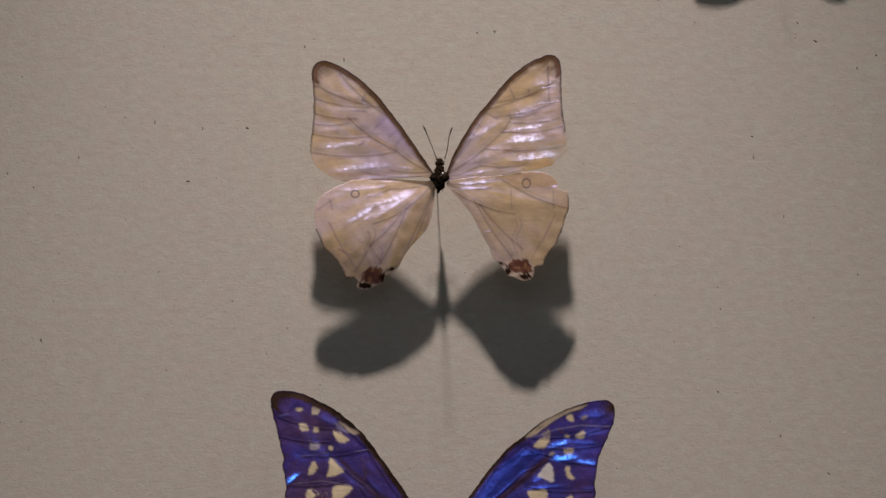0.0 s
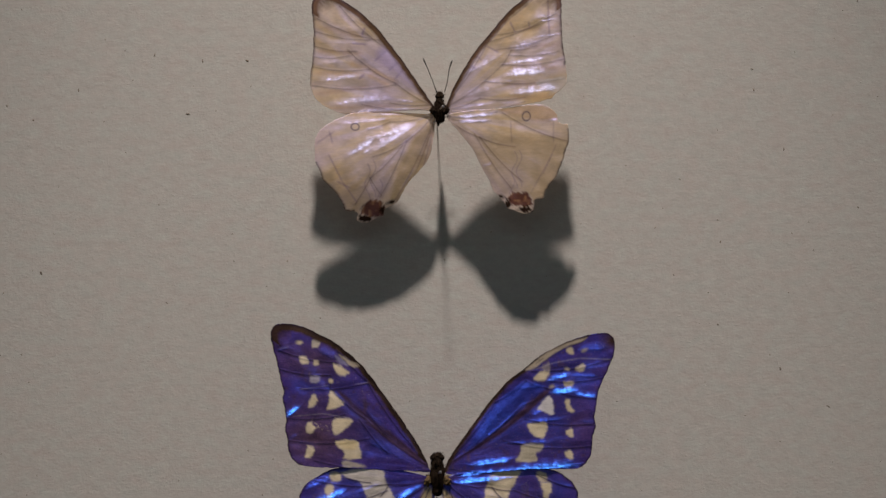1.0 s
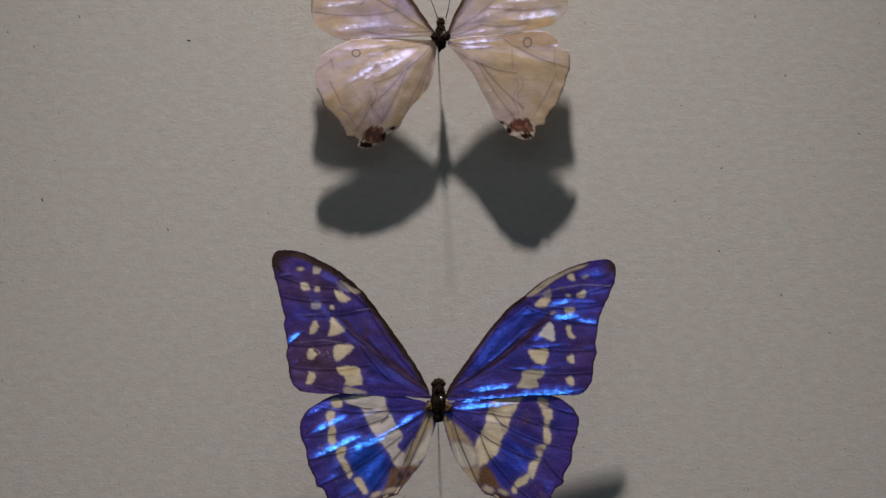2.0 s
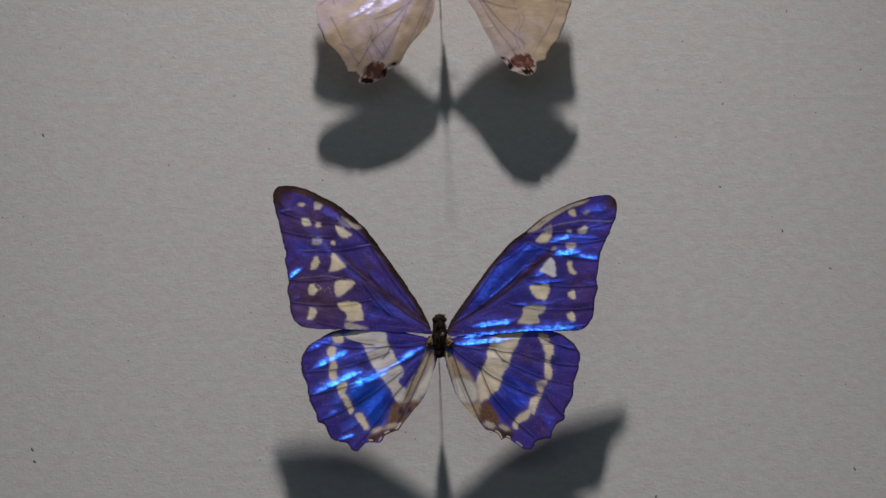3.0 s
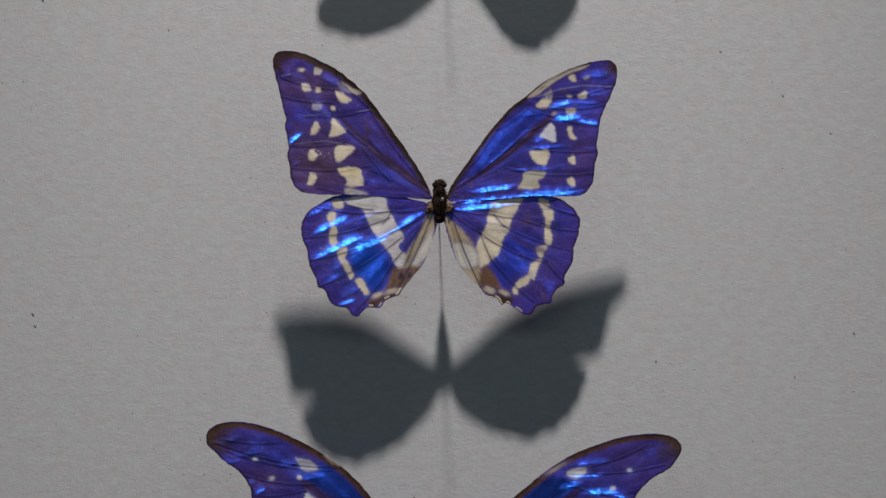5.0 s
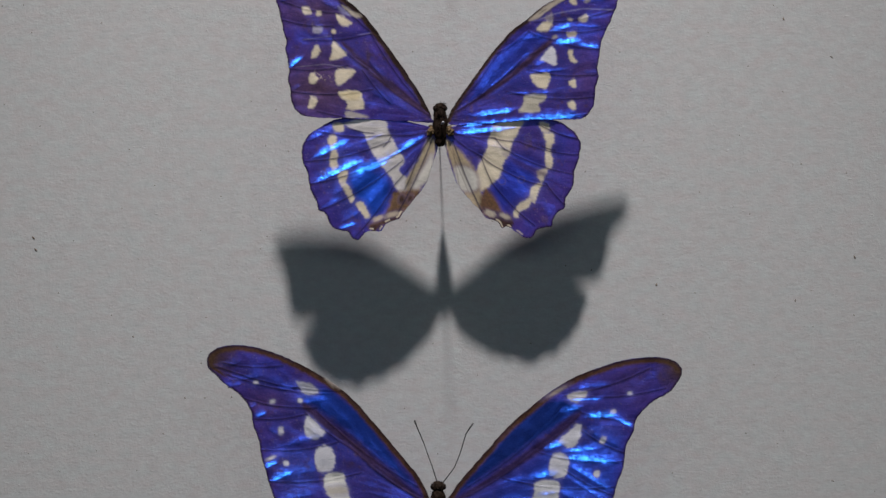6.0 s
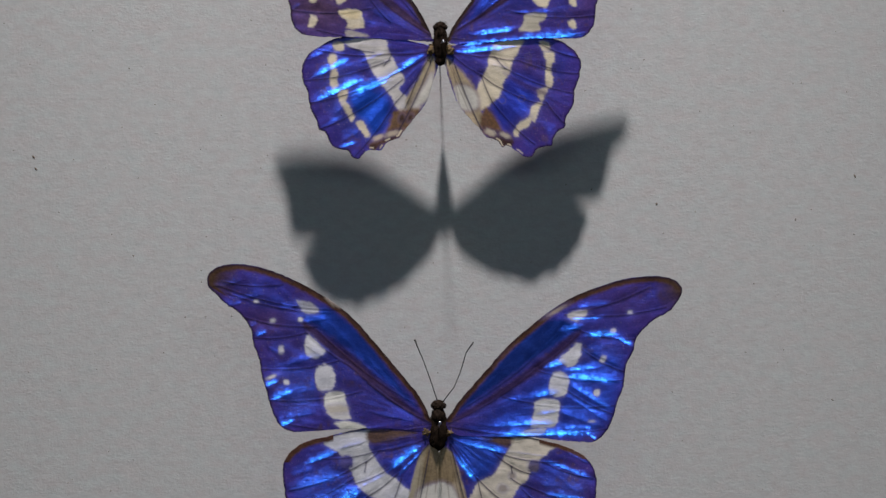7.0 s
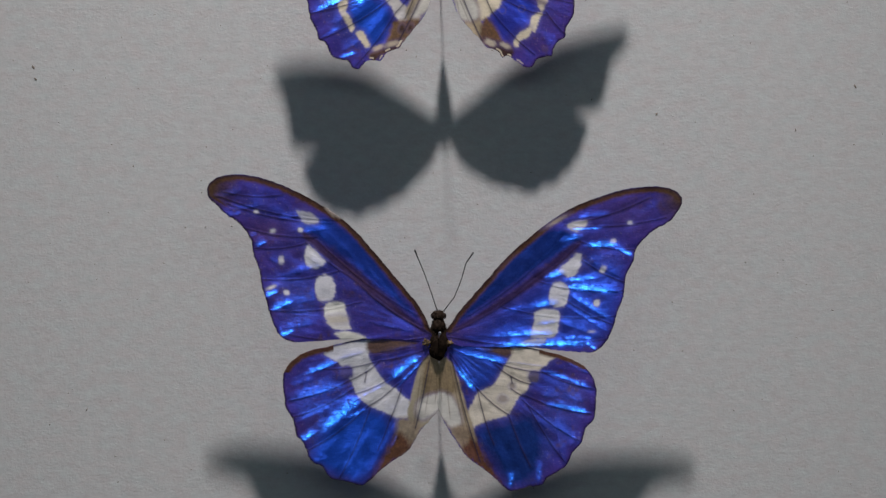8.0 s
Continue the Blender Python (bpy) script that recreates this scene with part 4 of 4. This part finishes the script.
    for mark in ([955, 533, 970, 535, 972, 548, 964, 552, 956, 544], [962, 553, 978, 552, 980, 566, 974, 580, 978, 600, 974, 614, 966, 612, 964, 590, 966, 572], [950, 618, 968, 615, 964, 628, 958, 640, 952, 632],
                 [942, 645, 958, 640, 950, 660, 945, 676, 935, 668, 938, 655], [908, 692, 920, 675, 938, 668, 934, 684, 920, 690, 915, 702, 908, 700]):
        w.field(mark, CREAM)
    w.veins([(797, 550, 870, 560), (870, 560, 915, 566), (915, 566, 1025, 590), (797, 555, 850, 592), (850, 592, 890, 618), (890, 618, 965, 645), (965, 640, 1000, 680), (850, 592, 870, 640), (870, 640, 945, 715),
             (800, 565, 852, 690), (875, 560, 892, 580), (892, 580, 1015, 625), (950, 535, 1022, 562), (958, 575, 982, 582)], SOOT, 1.35, 0.35, 0.95)
    w.field([890, 588, 930, 604, 968, 622, 960, 630, 925, 616], (0.07, 0.03, 0.06), 0.12, 0.1, 1.0, 8, 0.7)
    for x, y in ((888, 637), (922, 634), (933, 560)):
        eyespot(w, x, y, 6, 6)
    w.glint_folds([(798, 553, 908, 544, 8, 1.0), (812, 541, 862, 535, 5, 0.95), (860, 546, 920, 542, 3, 0.9), (860, 572, 905, 582, 4, 0.4), (985, 550, 1018, 560, 5, 0.35), (965, 700, 985, 680, 6, 0.4)])
    w.margin(3, (0.03, 0.017, 0.02), (w.x > 925) * 0.9, 0.03)
    w.paint(soft(np.abs(w.edge - 3) - 1.2, 1.5) * (speckle(w.x, w.y, 9, 8) > 0) * ((w.y > 700) & (w.x < 925)), CREAM)
    w.build("hindwing", BLUE, b, tilted(780, 530, 309, -0.085, 0.34, drop, 0.0002), "violet hindwing with cream bands and brown inner edge")

    h = 305 * UNIT / drop
    lump("thorax", 778, 537, h - 0.0010, 13, 33, 13, FUR, b, 0.2, 320, 13)
    shadow_wedge(b, 778, 537, h - 0.001, 12, 13)
    low = h - 0.0006
    lump("neck", 778, 518, h - 0.0006, 8, 13, 12, FUR, b, 0.2, 60, 15)
    head = lump("head", 778, 507, low, 10, 9, 9, FUR, b, 0.2, 60, 14)
    for s in (-1, 1):
        lump("eye", 778 + s * 8, 508, low + 0.0003, 5, 5, 5, EYES, head, 0.03)
        lump("wing_root", 778 + s * 17, 548, h - 0.0008, 7, 9, 7, BELLY, b, 0.5, 60, 17 + s)
        tube("antenna", [(778 + s * 4, 503, low), (778 + s * 6, 499, low + 0.001)], [1.3, 1.0], HORN, b)
    lump("abdomen", 778, 566, h - 0.001, 9, 10, 9, FUR, b, 0.15, 50, 19)
    pin(b, 780, 536, 775, 540, h, 0.034)
    return b


# ---- the large sickle-winged blue butterfly ----
def sickle_butterfly():
    b = specimen("butterfly", 773, 612, (-5.4, 1040.3), "large bright blue butterfly with hooked wingtips and white bands")
    drop = 2.70

    w = Wing([763, 590, 755, 566, 740, 541, 715, 510, 690, 480, 665, 450, 640, 421, 615, 396, 595, 380, 570, 364, 540, 347, 505, 330, 475, 319, 445, 311, 415, 308,
              390, 312, 372, 322, 366, 336, 369, 350, 382, 363, 400, 380, 420, 393, 435, 410, 445, 430, 447, 448, 453, 465, 460, 485, 462, 505, 468, 525, 474, 548,
              482, 572, 492, 592, 505, 603, 525, 607, 570, 604, 630, 601, 700, 602, 765, 606], VIOLET, 0.5, 0.1, 31)
    blue_ground(w, 763, 590, 0.5, (0.30, 0.25, 0.58))
    w.paint(np.clip(1.1 - np.hypot((w.x - 475) / 55, (w.y - 410) / 28), 0, 1) * 0.85, (0.12, 0.055, 0.16), 0.18)
    w.paint(np.clip(1.15 - np.hypot((w.x - 530) / 90, (w.y - 570) / 26), 0, 1) * 0.45, (0.10, 0.045, 0.16), 0.3)
    w.veins([(762, 592, 620, 490), (620, 490, 540, 428), (755, 585, 650, 520), (740, 560, 560, 425), (545, 430, 450, 440), (560, 420, 420, 400), (590, 395, 400, 360), (600, 390, 380, 345),
             (600, 480, 462, 495), (640, 535, 474, 550), (764, 598, 500, 592), (500, 345, 395, 340)], SOOT, 1.4, 0.35, 0.95)
    w.field([530, 398, 575, 385, 610, 405, 660, 455, 735, 560, 690, 528, 620, 465, 556, 418], (0.010, 0.042, 0.28), 0.34, 0.1, 1.5, 14, 0.9)
    w.field([535, 412, 560, 424, 620, 468, 690, 530, 752, 584, 735, 580, 640, 510, 575, 455, 545, 430], (0.07, 0.032, 0.045), 0.10, 0.1, 0.6, 6, 0.85)
    strokes(w, [(560, 424, 640, 490), (640, 490, 755, 590)], (0.035, 0.02, 0.14), 1.6, 0.5)
    w.spots([(453, 375, 4, 3, 0), (482, 409, 5, 4, 0), (531, 407, 4, 4, 0.4), (497, 461, 5, 7, 0), (575, 511, 18, 24, -0.1), (506, 519, 5, 5, 0), (480, 509, 9, 3, -0.4)], IVORY)
    w.field([525, 374, 545, 376, 562, 388, 560, 395, 542, 396, 532, 388], (0.56, 0.54, 0.58))
    w.field([542, 436, 552, 438, 568, 455, 576, 464, 562, 475, 548, 474, 538, 462], IVORY)
    w.field([578, 537, 606, 536, 612, 552, 616, 570, 620, 584, 592, 584, 578, 570, 573, 552], (0.92, 0.87, 0.76))
    w.field([580, 562, 612, 560, 614, 572, 584, 574], (0.80, 0.70, 0.42), 0.05, 0.4, 1.0, 8, 0.6)
    w.field([592, 590, 622, 588, 640, 596, 648, 602, 608, 604, 598, 598], (0.92, 0.87, 0.74))
    w.sheen([460, 500, 560, 480, 570, 560, 520, 605, 480, 570], 0.3)
    w.glint_folds([(474, 552, 520, 534, 8, 1.0), (490, 600, 522, 584, 8, 1.0), (464, 528, 494, 515, 7, 0.95), (448, 438, 474, 427, 7, 0.85), (440, 420, 455, 412, 5, 0.6), (385, 385, 430, 376, 9, 0.55), (370, 350, 430, 336, 9, 0.42),
             (500, 488, 580, 466, 10, 0.6), (485, 545, 570, 524, 14, 0.5), (495, 582, 560, 572, 8, 0.6), (530, 412, 580, 404, 6, 0.6), (490, 386, 535, 380, 9, 0.5), (540, 452, 580, 478, 9, 0.4), (400, 372, 470, 362, 6, 0.4),
             (470, 455, 500, 470, 6, 0.4), (650, 570, 740, 590, 6, 0.4)])
    costa = 1.0 * (w.y < 0.62 * (w.x - 366) + 345)
    w.margin(13, (0.10, 0.047, 0.022), (0.85 - 0.15 * toward(w, 600, 390, 763, 590)) * costa, 0.03)
    w.margin(4, (0.045, 0.022, 0.012), costa, 0.03)
    w.paint(np.clip(1.1 - np.hypot((w.x - 372) / 46, (w.y - 332) / 38), 0, 1) ** 0.5, (0.085, 0.046, 0.018), 0.03)
    w.field([573, 366, 595, 376, 602, 387, 588, 382], (0.46, 0.36, 0.26))
    w.margin(3.0, (0.035, 0.02, 0.035), (w.x < 520) * 0.9, 0.03)
    w.build("forewing", BLUE, b, tilted(776, 600, 330, 0.14, 0.40, drop), "bright blue sickle-shaped forewing with white spots and brown front edge")

    w = Wing([790, 592, 797, 575, 824, 539, 860, 498, 904, 449, 940, 418, 972, 393, 1012, 368, 1057, 350, 1102, 336, 1142, 330, 1174, 331, 1196, 338, 1207, 350, 1205, 366,
              1187, 391, 1160, 406, 1142, 422, 1127, 440, 1121, 465, 1109, 489, 1104, 525, 1094, 552, 1088, 575, 1077, 601, 1057, 622, 1035, 625, 994, 622,
              949, 617, 882, 616, 815, 614, 796, 606], VIOLET, 0.5, 0.1, 32)
    blue_ground(w, 790, 592, 0.55, (0.34, 0.30, 0.66))
    w.paint(np.clip(1.15 - np.hypot((w.x - 1120) / 75, (w.y - 385) / 40), 0, 1) * 0.8, (0.105, 0.05, 0.20), 0.25)
    w.field([960, 500, 1090, 470, 1100, 520, 1070, 600, 900, 610, 830, 600], (0.045, 0.065, 0.50), 0.5, 0.1, 2.0, 30, 0.7)
    w.veins([(793, 592, 950, 495), (950, 495, 1025, 432), (830, 560, 1000, 420), (1000, 420, 1028, 425), (1000, 398, 1180, 385), (1028, 428, 1125, 442), (945, 497, 1105, 515), (1030, 460, 1105, 500),
             (890, 545, 1092, 560), (1000, 530, 1085, 575), (795, 598, 1075, 602), (1010, 395, 1150, 350)], SOOT, 1.4, 0.35, 0.95)
    w.field([985, 404, 1024, 424, 960, 468, 870, 532, 806, 576, 850, 520, 905, 456, 950, 420], (0.008, 0.028, 0.17), 0.26, 0.1, 1.5, 12, 0.95)
    w.field([800, 586, 880, 534, 950, 484, 1015, 430, 1027, 436, 960, 497, 880, 547, 830, 577], (0.055, 0.026, 0.055), 0.10, 0.1, 0.6, 6, 0.85)
    w.spots([(1116, 394, 4, 3, 0), (1085, 427, 5, 4, -0.3), (1068, 477, 5, 7, 0.3), (990, 522, 17, 23, 0.2), (1057, 537, 5, 6, 0.3), (1048, 588, 5, 2, 0)], IVORY)
    w.field([1006, 398, 1020, 392, 1040, 391, 1036, 402, 1020, 410, 1008, 406], (0.60, 0.56, 0.52))
    w.field([990, 478, 1005, 464, 1022, 450, 1030, 452, 1028, 470, 1020, 486, 1008, 492, 998, 486], IVORY)
    w.field([950, 552, 988, 550, 990, 572, 985, 595, 965, 600, 940, 598, 945, 575], (0.88, 0.84, 0.80))
    w.field([935, 602, 968, 600, 955, 612, 922, 612], (0.78, 0.75, 0.80))
    w.sheen([960, 505, 1030, 440, 1115, 450, 1105, 520, 1085, 580, 1050, 620, 840, 612, 900, 560], 0.36)
    w.glint_folds([(1030, 436, 1098, 434, 9, 1.0), (1085, 436, 1124, 456, 7, 0.9), (985, 508, 1100, 518, 9, 0.95), (995, 498, 1060, 492, 6, 0.9), (1000, 516, 1090, 572, 8, 0.8), (1002, 540, 1082, 592, 6, 0.7),
             (860, 596, 1000, 591, 7, 0.9), (840, 614, 1065, 610, 9, 1.0), (985, 600, 1060, 600, 6, 0.8), (935, 544, 995, 536, 8, 0.95), (960, 494, 1006, 482, 8, 0.95), (990, 428, 1034, 418, 7, 0.85), (1010, 388, 1085, 376, 6, 0.65),
             (1000, 407, 1070, 404, 3, 0.95), (980, 566, 1075, 600, 9, 0.6), (1035, 606, 1058, 622, 6, 0.9), (1040, 460, 1100, 490, 9, 0.5), (890, 552, 945, 545, 6, 0.6), (945, 576, 990, 570, 6, 0.8), (1060, 505, 1104, 520, 6, 0.6)])
    costa = 1.0 * (w.y < 345 + 0.9 * (1140 - w.x) + (w.x > 1100) * 60) * (w.y < 590)
    w.margin(13, (0.10, 0.047, 0.022), (0.85 - 0.15 * toward(w, 960, 410, 790, 592)) * costa, 0.03)
    w.margin(4, (0.045, 0.022, 0.012), costa, 0.03)
    w.paint(np.clip(1.1 - np.hypot((w.x - 1204) / 42, (w.y - 350) / 42), 0, 1) ** 0.5, (0.085, 0.046, 0.018), 0.03)
    w.spots([(986, 391, 14, 3, -0.5)], (0.46, 0.37, 0.28))
    w.margin(3.0, (0.035, 0.02, 0.035), (w.x > 1050) * 0.9, 0.03)
    w.build("forewing", BLUE, b, tilted(776, 600, 330, 0.14, 0.40, drop), "bright blue sickle-shaped forewing with white spots and brown front edge")

    w = Wing([768, 615, 740, 604, 700, 598, 655, 599, 610, 607, 580, 615, 550, 621, 525, 633, 507, 651, 499, 674, 502, 707, 506, 727, 518, 746, 523, 772, 535, 786,
              542, 803, 550, 820, 568, 829, 580, 846, 592, 853, 611, 855, 636, 863, 652, 856, 672, 837, 696, 818, 720, 803, 734, 782, 746, 762, 765, 741,
              778, 722, 779, 693, 778, 650], VIOLET, 0.5, 0.1, 33)
    blue_ground(w, 768, 615, 0.55, (0.34, 0.30, 0.66))
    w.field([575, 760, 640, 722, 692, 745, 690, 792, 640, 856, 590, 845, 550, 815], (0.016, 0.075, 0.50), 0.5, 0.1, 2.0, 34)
    w.field([572, 625, 600, 612, 655, 604, 652, 630, 655, 640, 668, 660, 684, 680, 700, 690, 716, 706, 728, 715, 724, 740, 705, 743, 690, 737, 670, 728, 655, 722, 642, 712, 630, 700, 622, 680, 610, 660, 600, 645, 590, 640], (0.90, 0.86, 0.83), 0.16, 0.2)
    w.spots([(613, 660, 11, 11, 0)], (0.17, 0.13, 0.36), 0.3)
    w.field([656, 602, 735, 606, 715, 618, 656, 628], (0.15, 0.085, 0.04), 0.1, 0.1, 1, 8)
    w.field([748, 640, 782, 635, 782, 722, 748, 760, 722, 750, 726, 705], (0.55, 0.47, 0.32), 0.03, 0.8)
    w.field([752, 640, 784, 630, 782, 690, 768, 708, 750, 700], (0.34, 0.25, 0.13), 0.03, 0.7, 1.0, 10)
    w.field([742, 712, 768, 700, 784, 704, 780, 722, 750, 744, 738, 735], (0.82, 0.77, 0.68), 0.04, 0.5, 0.8, 5)
    w.field([706, 742, 748, 756, 724, 800, 700, 812, 700, 780], (0.42, 0.33, 0.22), 0.06, 0.6, 1.0, 12)
    strokes(w, [(768, 640, 752, 735), (776, 650, 770, 715), (757, 640, 738, 735), (745, 660, 732, 760)], (0.22, 0.15, 0.08), 0.6, 0.7)
    w.field([704, 770, 728, 796, 690, 826, 656, 856, 672, 820], (0.16, 0.07, 0.022), 0.06, 0.4, 2.0, 14)
    w.veins([(766, 615, 672, 640), (672, 640, 560, 655), (670, 642, 648, 660), (648, 660, 510, 712), (648, 660, 645, 678), (766, 620, 700, 685), (700, 685, 650, 722), (650, 722, 545, 800), (690, 672, 625, 700), (710, 690, 690, 745),
             (655, 725, 600, 850), (760, 640, 735, 760), (690, 745, 668, 800), (625, 690, 515, 742)], SOOT, 1.5, 0.35, 0.95)
    w.sheen([505, 690, 600, 650, 640, 720, 690, 745, 680, 800, 630, 855, 560, 820, 520, 750], 0.36)
    w.glint_folds([(530, 668, 602, 640, 8, 0.95), (508, 685, 560, 668, 12, 0.55), (506, 712, 612, 682, 11, 0.8), (515, 752, 600, 712, 10, 0.7), (556, 778, 645, 702, 15, 1.0), (526, 786, 562, 766, 8, 1.0), (680, 682, 752, 626, 9, 1.0),
             (700, 690, 748, 640, 5, 0.85), (600, 852, 655, 762, 10, 0.45), (640, 856, 690, 765, 13, 0.45), (548, 826, 602, 772, 10, 0.42), (625, 712, 690, 678, 6, 0.7), (590, 640, 650, 622, 6, 0.6), (610, 745, 650, 726, 4, 0.9),
             (550, 822, 580, 812, 5, 0.6), (690, 800, 705, 770, 3, 0.6), (665, 625, 740, 612, 5, 0.4)])
    w.margin(3.0, (0.03, 0.017, 0.03), (w.x < 660) * 0.9, 0.03)
    w.margin(10, (0.11, 0.05, 0.022), (w.x < 590) * (w.y < 662) * 1.0, 0.03)
    w.build("hindwing", BLUE, b, tilted(776, 600, 330, 0.14, 0.40, drop, 0.0002), "bright blue hindwing with white band and brown inner edge")

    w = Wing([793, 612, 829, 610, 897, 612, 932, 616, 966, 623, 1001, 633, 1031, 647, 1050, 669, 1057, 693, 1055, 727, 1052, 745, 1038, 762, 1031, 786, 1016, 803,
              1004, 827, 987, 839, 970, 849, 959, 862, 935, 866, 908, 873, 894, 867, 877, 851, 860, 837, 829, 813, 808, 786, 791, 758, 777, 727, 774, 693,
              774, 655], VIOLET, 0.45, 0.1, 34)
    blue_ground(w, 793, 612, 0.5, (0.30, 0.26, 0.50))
    w.field([800, 620, 850, 616, 895, 622, 890, 650, 868, 682, 835, 690], (0.030, 0.070, 0.44), 0.5, 0.1, 2.0, 16, 0.8)
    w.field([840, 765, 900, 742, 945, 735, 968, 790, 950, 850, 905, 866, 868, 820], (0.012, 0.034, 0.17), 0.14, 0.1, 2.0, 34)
    w.field([905, 614, 945, 618, 985, 630, 975, 640, 965, 650, 945, 665, 935, 690, 920, 705, 905, 728, 898, 738, 870, 745, 845, 755, 838, 760, 828, 735, 836, 715, 848, 695, 872, 685, 885, 665, 895, 645, 904, 630], (0.88, 0.77, 0.60), 0.10, 0.2)
    w.spots([(945, 668, 10, 10, 0)], (0.22, 0.17, 0.22), 0.2)
    w.field([845, 613, 902, 613, 900, 634, 860, 622], (0.16, 0.09, 0.05), 0.1, 0.1, 1, 8)
    w.field([770, 640, 800, 645, 824, 715, 838, 757, 846, 800, 832, 812, 792, 757, 770, 715], (0.62, 0.50, 0.33), 0.03, 0.8)
    w.field([770, 632, 798, 645, 808, 690, 792, 702, 772, 690], (0.34, 0.25, 0.13), 0.03, 0.7, 1.0, 10)
    w.field([772, 698, 800, 706, 816, 748, 800, 760, 776, 728], (0.82, 0.77, 0.68), 0.04, 0.5, 0.8, 5)
    w.field([800, 760, 836, 762, 842, 806, 826, 806], (0.40, 0.29, 0.18), 0.05, 0.6, 1.0, 10)
    strokes(w, [(786, 640, 797, 745), (795, 640, 822, 770), (778, 650, 782, 715), (800, 650, 832, 780)], (0.22, 0.15, 0.08), 0.6, 0.7)
    w.field([826, 786, 842, 780, 860, 814, 894, 868, 872, 850, 822, 806], (0.16, 0.065, 0.02), 0.06, 0.4, 2.0, 10)
    w.spots([(907, 685, 5, 5, 0), (890, 708, 7, 6, 0.4)], (0.55, 0.46, 0.38), 0.1, 0.5)
    w.veins([(797, 618, 868, 638), (868, 638, 905, 668), (905, 668, 940, 682), (905, 668, 907, 680), (868, 640, 990, 662), (797, 628, 845, 690), (845, 690, 898, 735), (845, 690, 860, 750), (905, 690, 930, 704), (900, 735, 940, 830), (860, 750, 875, 790),
             (800, 640, 850, 820), (930, 702, 1045, 735), (925, 710, 1030, 785), (960, 660, 1050, 690), (935, 720, 1000, 820)], SOOT, 1.5, 0.35, 0.95)
    w.sheen([955, 660, 1050, 680, 1050, 740, 1010, 810, 960, 820, 950, 720], 0.32)
    w.sheen([800, 622, 890, 622, 868, 680, 835, 690], 0.38)
    w.glint_folds([(802, 624, 905, 645, 8, 0.9), (812, 616, 880, 622, 6, 0.7), (802, 645, 842, 698, 8, 1.0), (955, 655, 1050, 690, 6, 0.9), (965, 716, 1050, 734, 7, 1.0), (1000, 703, 1035, 712, 7, 0.6), (980, 750, 1034, 792, 6, 0.65),
             (903, 872, 910, 836, 8, 0.9), (956, 862, 957, 818, 7, 0.8), (1002, 830, 988, 770, 8, 0.45), (1000, 640, 1046, 664, 6, 0.7), (900, 642, 975, 652, 3, 0.6), (945, 745, 1000, 765, 8, 0.5), (955, 700, 990, 704, 6, 0.5), (1010, 795, 1030, 765, 6, 0.5)])
    w.margin(3.0, (0.03, 0.017, 0.03), (w.x > 890) * 0.9, 0.03)
    w.margin(8, (0.13, 0.06, 0.025), (w.x > 955) * (w.y < 655) * 1.0, 0.03)
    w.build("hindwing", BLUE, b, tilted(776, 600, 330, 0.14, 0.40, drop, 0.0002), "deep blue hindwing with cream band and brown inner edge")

    h = 330 * UNIT / drop
    lump("thorax", 776, 604, h - 0.0013, 19, 34, 13, FUR, b, 0.16, 380, 23)
    shadow_wedge(b, 776, 606, h - 0.001, 15, 23)
    low = h - 0.0006
    head = lump("head", 776, 560, low, 11, 10, 9, FUR, b, 0.2, 60, 24)
    lump("neck", 776, 578, h - 0.0006, 12, 14, 12, FUR, b, 0.15, 40, 25)
    for s in (-1, 1):
        lump("eye", 776 + s * 9.5, 560, low + 0.0004, 4.5, 5.5, 5, EYES, head, 0.03)
        lump("wing_root", 776 + s * 22, 606, h - 0.0011, 9, 9, 8, BELLY, b, 0.5, 70, 27 + s)
    for bend in ([(774, 552), (764, 521), (750, 482), (739, 456), (734, 443)], [(784, 553), (804, 527), (815, 500), (825, 466), (838, 447)]):
        tube("antenna", [(x, y, low + 0.0012 * k) for k, (x, y) in enumerate(bend)], [1.0, 0.8, 0.8, 1.0, 1.5], HORN, b)
    pin(b, 776, 600, 773, 612, h, 0.036)
    return b


setting()
fibres()
slubs()
pale = pale_butterfly()
banded_butterfly()
sickle_butterfly()
small = copy_thing(pale, Matrix.Translation(place(1350, -246, 0)) @ pose(0, 0, 0, 0, -7, 0))
small.scale = (0.68, 0.8, 0.68)
tagged(small, "small pale butterfly pinned higher up on the linen", "butterfly", "pinned butterflies on the board")
